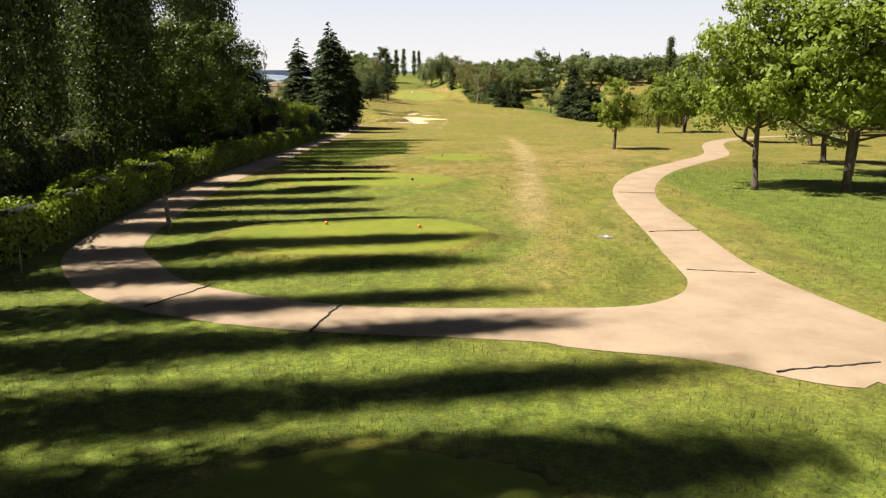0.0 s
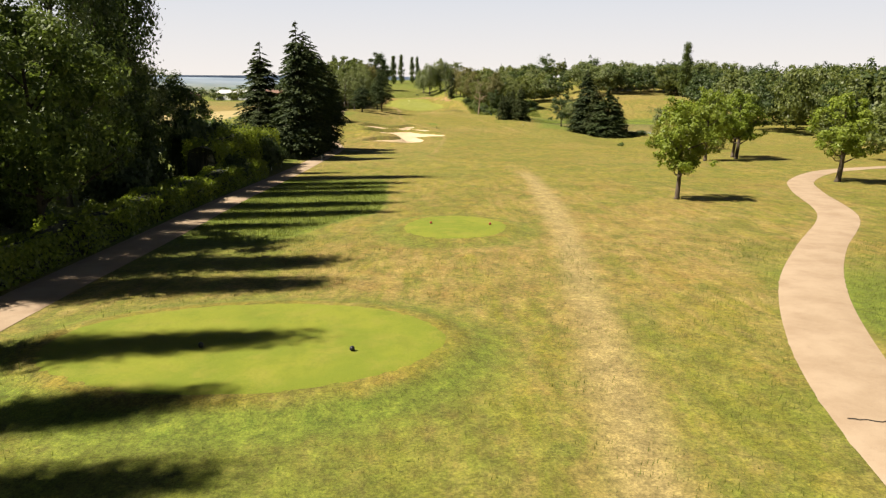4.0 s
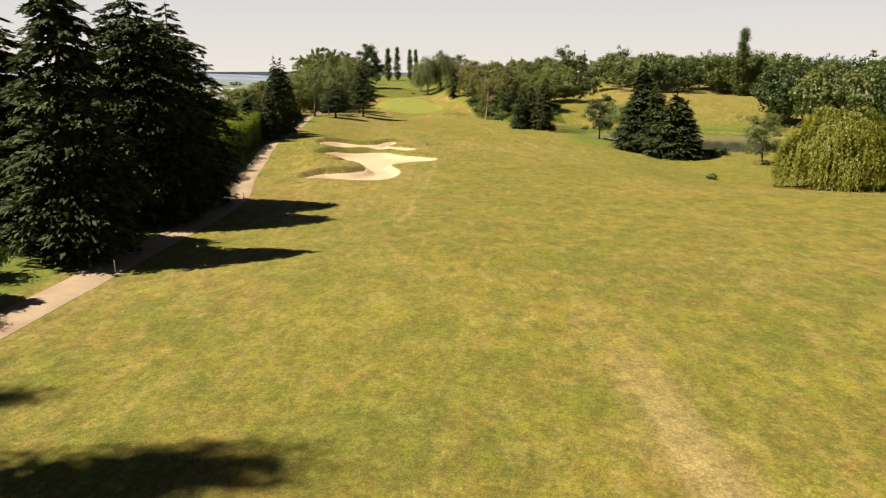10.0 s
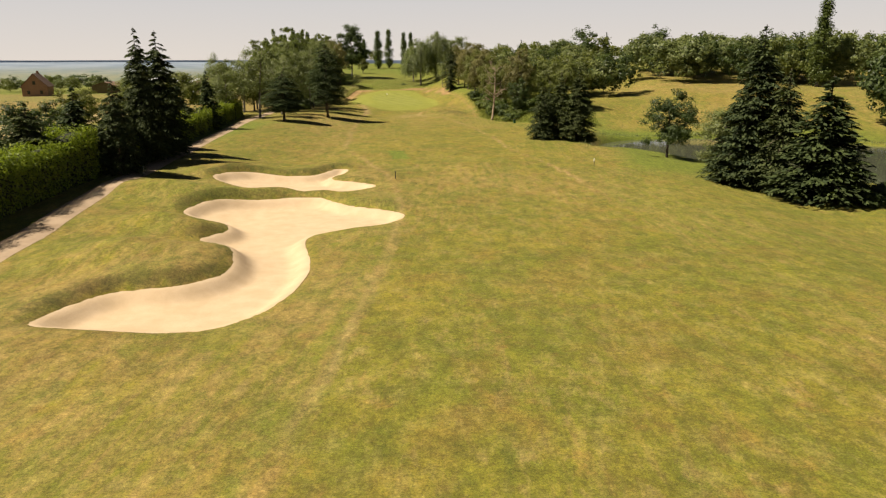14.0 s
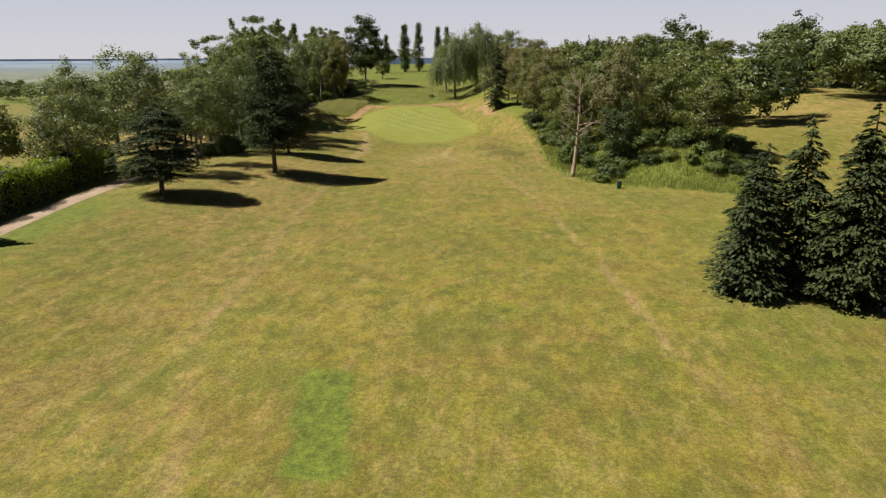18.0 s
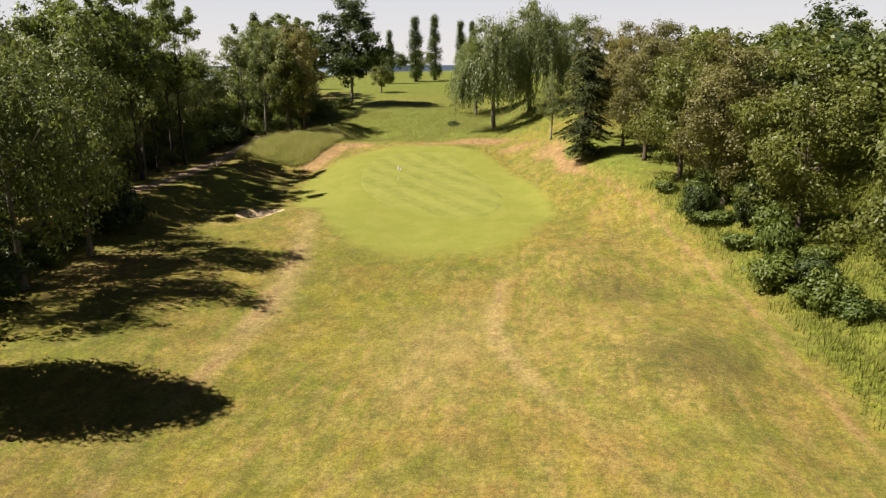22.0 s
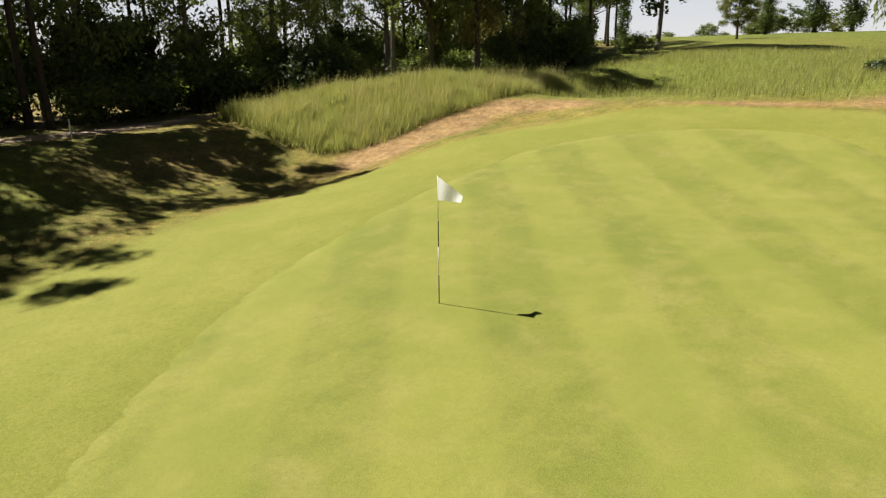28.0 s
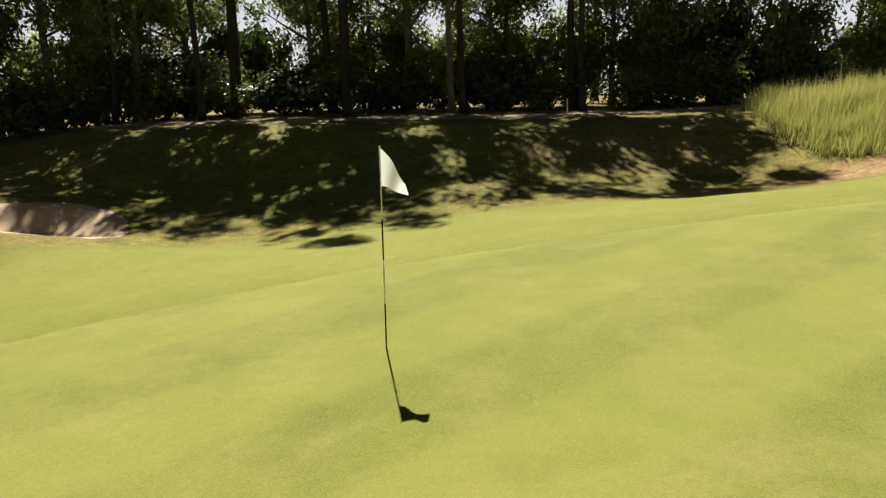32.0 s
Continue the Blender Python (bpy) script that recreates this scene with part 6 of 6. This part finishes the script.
def barn(x, y, turn, w, d, h, wall, label):
    ob = thing("barn", x, y, gz(x, y) - .2, label, "barn", "farm buildings", turn)
    v = [(-w / 2, -d / 2, 0), (w / 2, -d / 2, 0), (w / 2, d / 2, 0), (-w / 2, d / 2, 0), (-w / 2, -d / 2, h), (w / 2, -d / 2, h), (w / 2, d / 2, h), (-w / 2, d / 2, h), (0, -d / 2, h * 1.45), (0, d / 2, h * 1.45)]
    part("wall", mesh_of("barn_wall", v, [(0, 1, 5, 8, 4), (1, 2, 6, 5), (3, 7, 9, 6, 2), (0, 4, 7, 3), (0, 3, 2, 1), (4, 8, 9, 7), (5, 6, 9, 8)], wall), ob)
    for s in (-1, 1):
        q = [(0, -d / 2 - .4, h * 1.45 + .1), (0, d / 2 + .4, h * 1.45 + .1), (s * (w / 2 + .4), d / 2 + .4, h - .1), (s * (w / 2 + .4), -d / 2 - .4, h - .1)]
        q += [(a, b, c + .15) for a, b, c in q]
        part("roof", mesh_of("barn_roof", q, [(0, 1, 2, 3), (4, 7, 6, 5), (0, 4, 5, 1), (1, 5, 6, 2), (2, 6, 7, 3), (3, 7, 4, 0)], M_ROOF if wall is not M_PALE else M_PALE), ob)


barn(-150, 440, 15, 10, 18, 3.2, M_POST, "long low barn with a brown tiled roof")
barn(-122, 452, 70, 12, 34, 4, M_PALE, "pale sheet-metal farm shed")
barn(-98, 430, 40, 12, 24, 4.5, M_POST, "dark wooden barn among the trees")
spots = []
for i in range(60):
    x = -330 + 4.2 * i + wood.uniform(-3, 3)
    spots.append((wood.choice(["far_a", "far_c", "far_b"]), x, 436 + wood.uniform(0, 22) - 0.15 * (x + 160), wood.uniform(5, 9), wood.uniform(3, 5)))
for i in range(120):
    a = wood.uniform(0, 1)
    spots.append((wood.choice(["far_c", "far_b"]), -300 - 1300 * a + wood.uniform(-60, 60), 600 + 1300 * wood.uniform(0, 1), wood.uniform(5, 9), wood.uniform(8, 20)))
wood_stuff("far_hedgerow", spots, "hedgerow trees between distant fields")

# ---- scrub in the field beyond the hedges ----
for i in range(46):
    x, y = -34 - wood.uniform(0, 24), 112 + wood.uniform(0, 62)
    plant(wood.choice(["bush_a", "bush_a", "bush_c"]), x, y, wood.uniform(.8, 2.0), wood.uniform(1.4, 2.6), "green scrub bush in the field margin", "shrub", "shrub", "field scrub")
for x, y, h, r in ((-36, 192, 7.4, 3.8), (-39.5, 186, 5.6, 3.4), (-36.5, 199, 7, 3.4), (-42, 178, 4.4, 3)):
    plant("dark_a", x, y, h, r, "dark leafy tree behind the high laurel hedge", group="trees behind the high hedge")
plant("oak_a", -58, 190, 6, 3.2, "small round tree in the field margin")
plant("oak_a", -30, 112, 5.5, 2.4, "small leafy tree behind the hedge")

# ---- grass that stands taller ----
rng = np.random.default_rng(21)


def outside(x, y, pad=0.15):
    return (np.minimum(np.minimum(path_sdf(x, y), sand_sdf(x, y)), np.minimum(tee_sdf(x, y), loop_sdf(GREEN, x, y))) > pad).astype(float)


MEADOW = smooth_loop([(-41, 352.6), (-37.7, 351), (-34, 350.8), (-31.8, 351.8), (-30.7, 354), (-30.5, 356.7), (-29.5, 359.5), (-29.3, 364), (-31, 371), (-36, 374), (-41.5, 370), (-42.2, 360)])
pts = scatter(rng, 330000, (-43, 349.5), (-28, 375), lambda x, y: sstep(.3, -.9, loop_sdf(MEADOW, x, y)) * outside(x, y, .35) * (.55 + .45 * vnoise(x, y, 1.2, 9)))
blades("tall_grass", pts, .66, .026, L_TALL, "tall pale seeding grass on the mound beside the green", "grass", 1, .5)
pts = scatter(rng, 60000, (-43, 349.5), (-28, 375), lambda x, y: sstep(.2, -1.0, loop_sdf(MEADOW, x, y)) * outside(x, y, .5) * sstep(.35, .75, vnoise(x, y, 1.1, 19)))
blades("seed_stalks", pts, 1.05, .02, L_SEED, "pale ripe seed stalks above the tall grass", "grass", 11, .45)
pts = scatter(rng, 170000, (-34, 360), (6, 400), lambda x, y: .8 * vnoise(x, y, 3, 9) * sstep(359, 364, y - .25 * np.abs(x + 18)))
blades("bank_grass", pts, .5, .026, L_TALL, "long sunlit grass on the bank behind the green", "grass", 2)
pts = scatter(rng, 90000, (5, 268), (32, 330), lambda x, y: sstep(.4, 2.0, x - thicket_edge(y)) * (.4 + .6 * vnoise(x, y, 2.5, 3)))
blades("thicket_grass", pts, .6, .045, L_LAWN, "rank green grass round the thicket", "grass", 3)
pts = scatter(rng, 60000, (20, 200), (78, 260), lambda x, y: window(0.0, .5, 2.2, 3.6, loop_sdf(POND, x, y)) * (.35 + .65 * vnoise(x, y, 4, 5)) * (1 - .7 * ((y < 236) & (x < 40))))
blades("pond_reeds", pts, .55, .05, L_REED, "reeds and rank grass round the pond", "reeds", 4)
pts = scatter(rng, 190000, (-15, 3), (28, 60), lambda x, y: outside(x, y) * np.clip(.12 + .75 * sstep(17, 11, y) + .7 * sstep(12, 15, x) + .6 * sstep(48, 52, y) * sstep(-5, -7, x) + .35 * (vnoise(x, y, 2, 8) > .6), 0, 1))
blades("rough_grass", pts, .13, .018, L_LAWN, "uneven rough grass round the tees", "grass", 5)
pts = scatter(rng, 90000, (-16, 48), (-4, 100), lambda x, y: outside(x, y) * sstep(.3, -.5, x - rough_edge(y)) * window(57, 60, 85, 91, y) * (.4 + .6 * vnoise(x, y, 2, 6)))
blades("rough_strip", pts, .22, .022, L_LAWN, "long rough grass beside the path", "grass", 6)


# ---- joints in the path, wire, hills ----
def joint(x0, y0, x1, y1, w, seed):
    """A dark open joint across the path."""
    r = random.Random(seed)
    n = 14
    top, low = [], []
    for k in range(n + 1):
        t = k / n
        x, y = x0 + (x1 - x0) * t + r.uniform(-.04, .04), y0 + (y1 - y0) * t + r.uniform(-.04, .04)
        e = w * r.uniform(.5, 1.2) / 2
        dx, dy = (y1 - y0), -(x1 - x0)
        q = math.hypot(dx, dy)
        top.append((x + dx / q * e, y + dy / q * e, gz(x, y) + .064))
        low.append((x - dx / q * e, y - dy / q * e, gz(x, y) + .064))
    v = top + low + [(a, b, c - .03) for a, b, c in top + low]
    m = n + 1
    f = [(k, k + 1, m + k + 1, m + k) for k in range(n)] + [(2 * m + k, 3 * m + k, 3 * m + k + 1, 2 * m + k + 1) for k in range(n)]
    f += [(k, 2 * m + k, 2 * m + k + 1, k + 1) for k in range(n)] + [(m + k, m + k + 1, 3 * m + k + 1, 3 * m + k) for k in range(n)]
    tagged(new("path_joint", mesh_of("path_joint", v, f, M_CRACK)), "dark open joint across the cart path", "joint", kind="structure")


for k, (a, b, c, d, w) in enumerate(((-2.55, 17.2, -2.95, 15.2, .055), (-6.5, 19.1, -7.5, 17.0, .05), (7.6, 21.1, 9.6, 20.7, .03), (8.1, 26.9, 10.1, 27.2, .03), (6.7, 12.9, 9.0, 13.4, .05), (9.3, 37.2, 11.15, 36.9, .03),
                                      (-13.6, 64, -16.1, 64.2, .05), (-12.2, 40, -14.5, 40.3, .05))):
    joint(a, b, c, d, w, k)
fence = tagged(new("wire_fence"), "thin sagging wire fence at the hedge's foot", "fence")
spots = [(-12.9, 8.5), (-12.7, 12.6), (-12.5, 16.6), (-12.7, 20.4)]
for x, y in spots:
    z = gz(x, y)
    v, f = tubes([[((x, y, z - .2), .014), ((x + .02, y, z + .55), .013), ((x + .03, y + .01, z + .8), .010)]], 6)
    part("post", mesh_of("fence_post", v, f, M_WIRE), fence)
for h in (.45, .75):
    line = []
    for (xa, ya), (xb, yb) in zip(spots[:-1], spots[1:]):
        for t in (0, .25, .5, .75):
            x, y = xa + (xb - xa) * t, ya + (yb - ya) * t
            line.append(((x, y, gz(x, y) + h - .08 * math.sin(math.pi * t)), .006))
    v, f = tubes([line], 5)
    part("wire", mesh_of("fence_wire", v, f, M_WIRE), fence)
# ring of low hills; their haze is only the blue base colour
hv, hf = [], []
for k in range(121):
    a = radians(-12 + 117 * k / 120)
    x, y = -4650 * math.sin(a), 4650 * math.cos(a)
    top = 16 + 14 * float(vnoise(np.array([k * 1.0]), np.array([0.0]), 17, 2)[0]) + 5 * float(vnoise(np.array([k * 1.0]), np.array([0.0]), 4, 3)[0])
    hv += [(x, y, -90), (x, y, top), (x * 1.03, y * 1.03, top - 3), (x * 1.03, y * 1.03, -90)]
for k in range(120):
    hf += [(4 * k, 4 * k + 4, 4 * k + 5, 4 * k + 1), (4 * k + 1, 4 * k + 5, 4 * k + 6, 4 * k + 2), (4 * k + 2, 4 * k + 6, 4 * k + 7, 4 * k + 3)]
tagged(new("backdrop_hills", mesh_of("backdrop_hills", hv, hf, M_HAZE_HILL)), "low wooded hills on the horizon, painted haze blue", "hills", kind="structure")
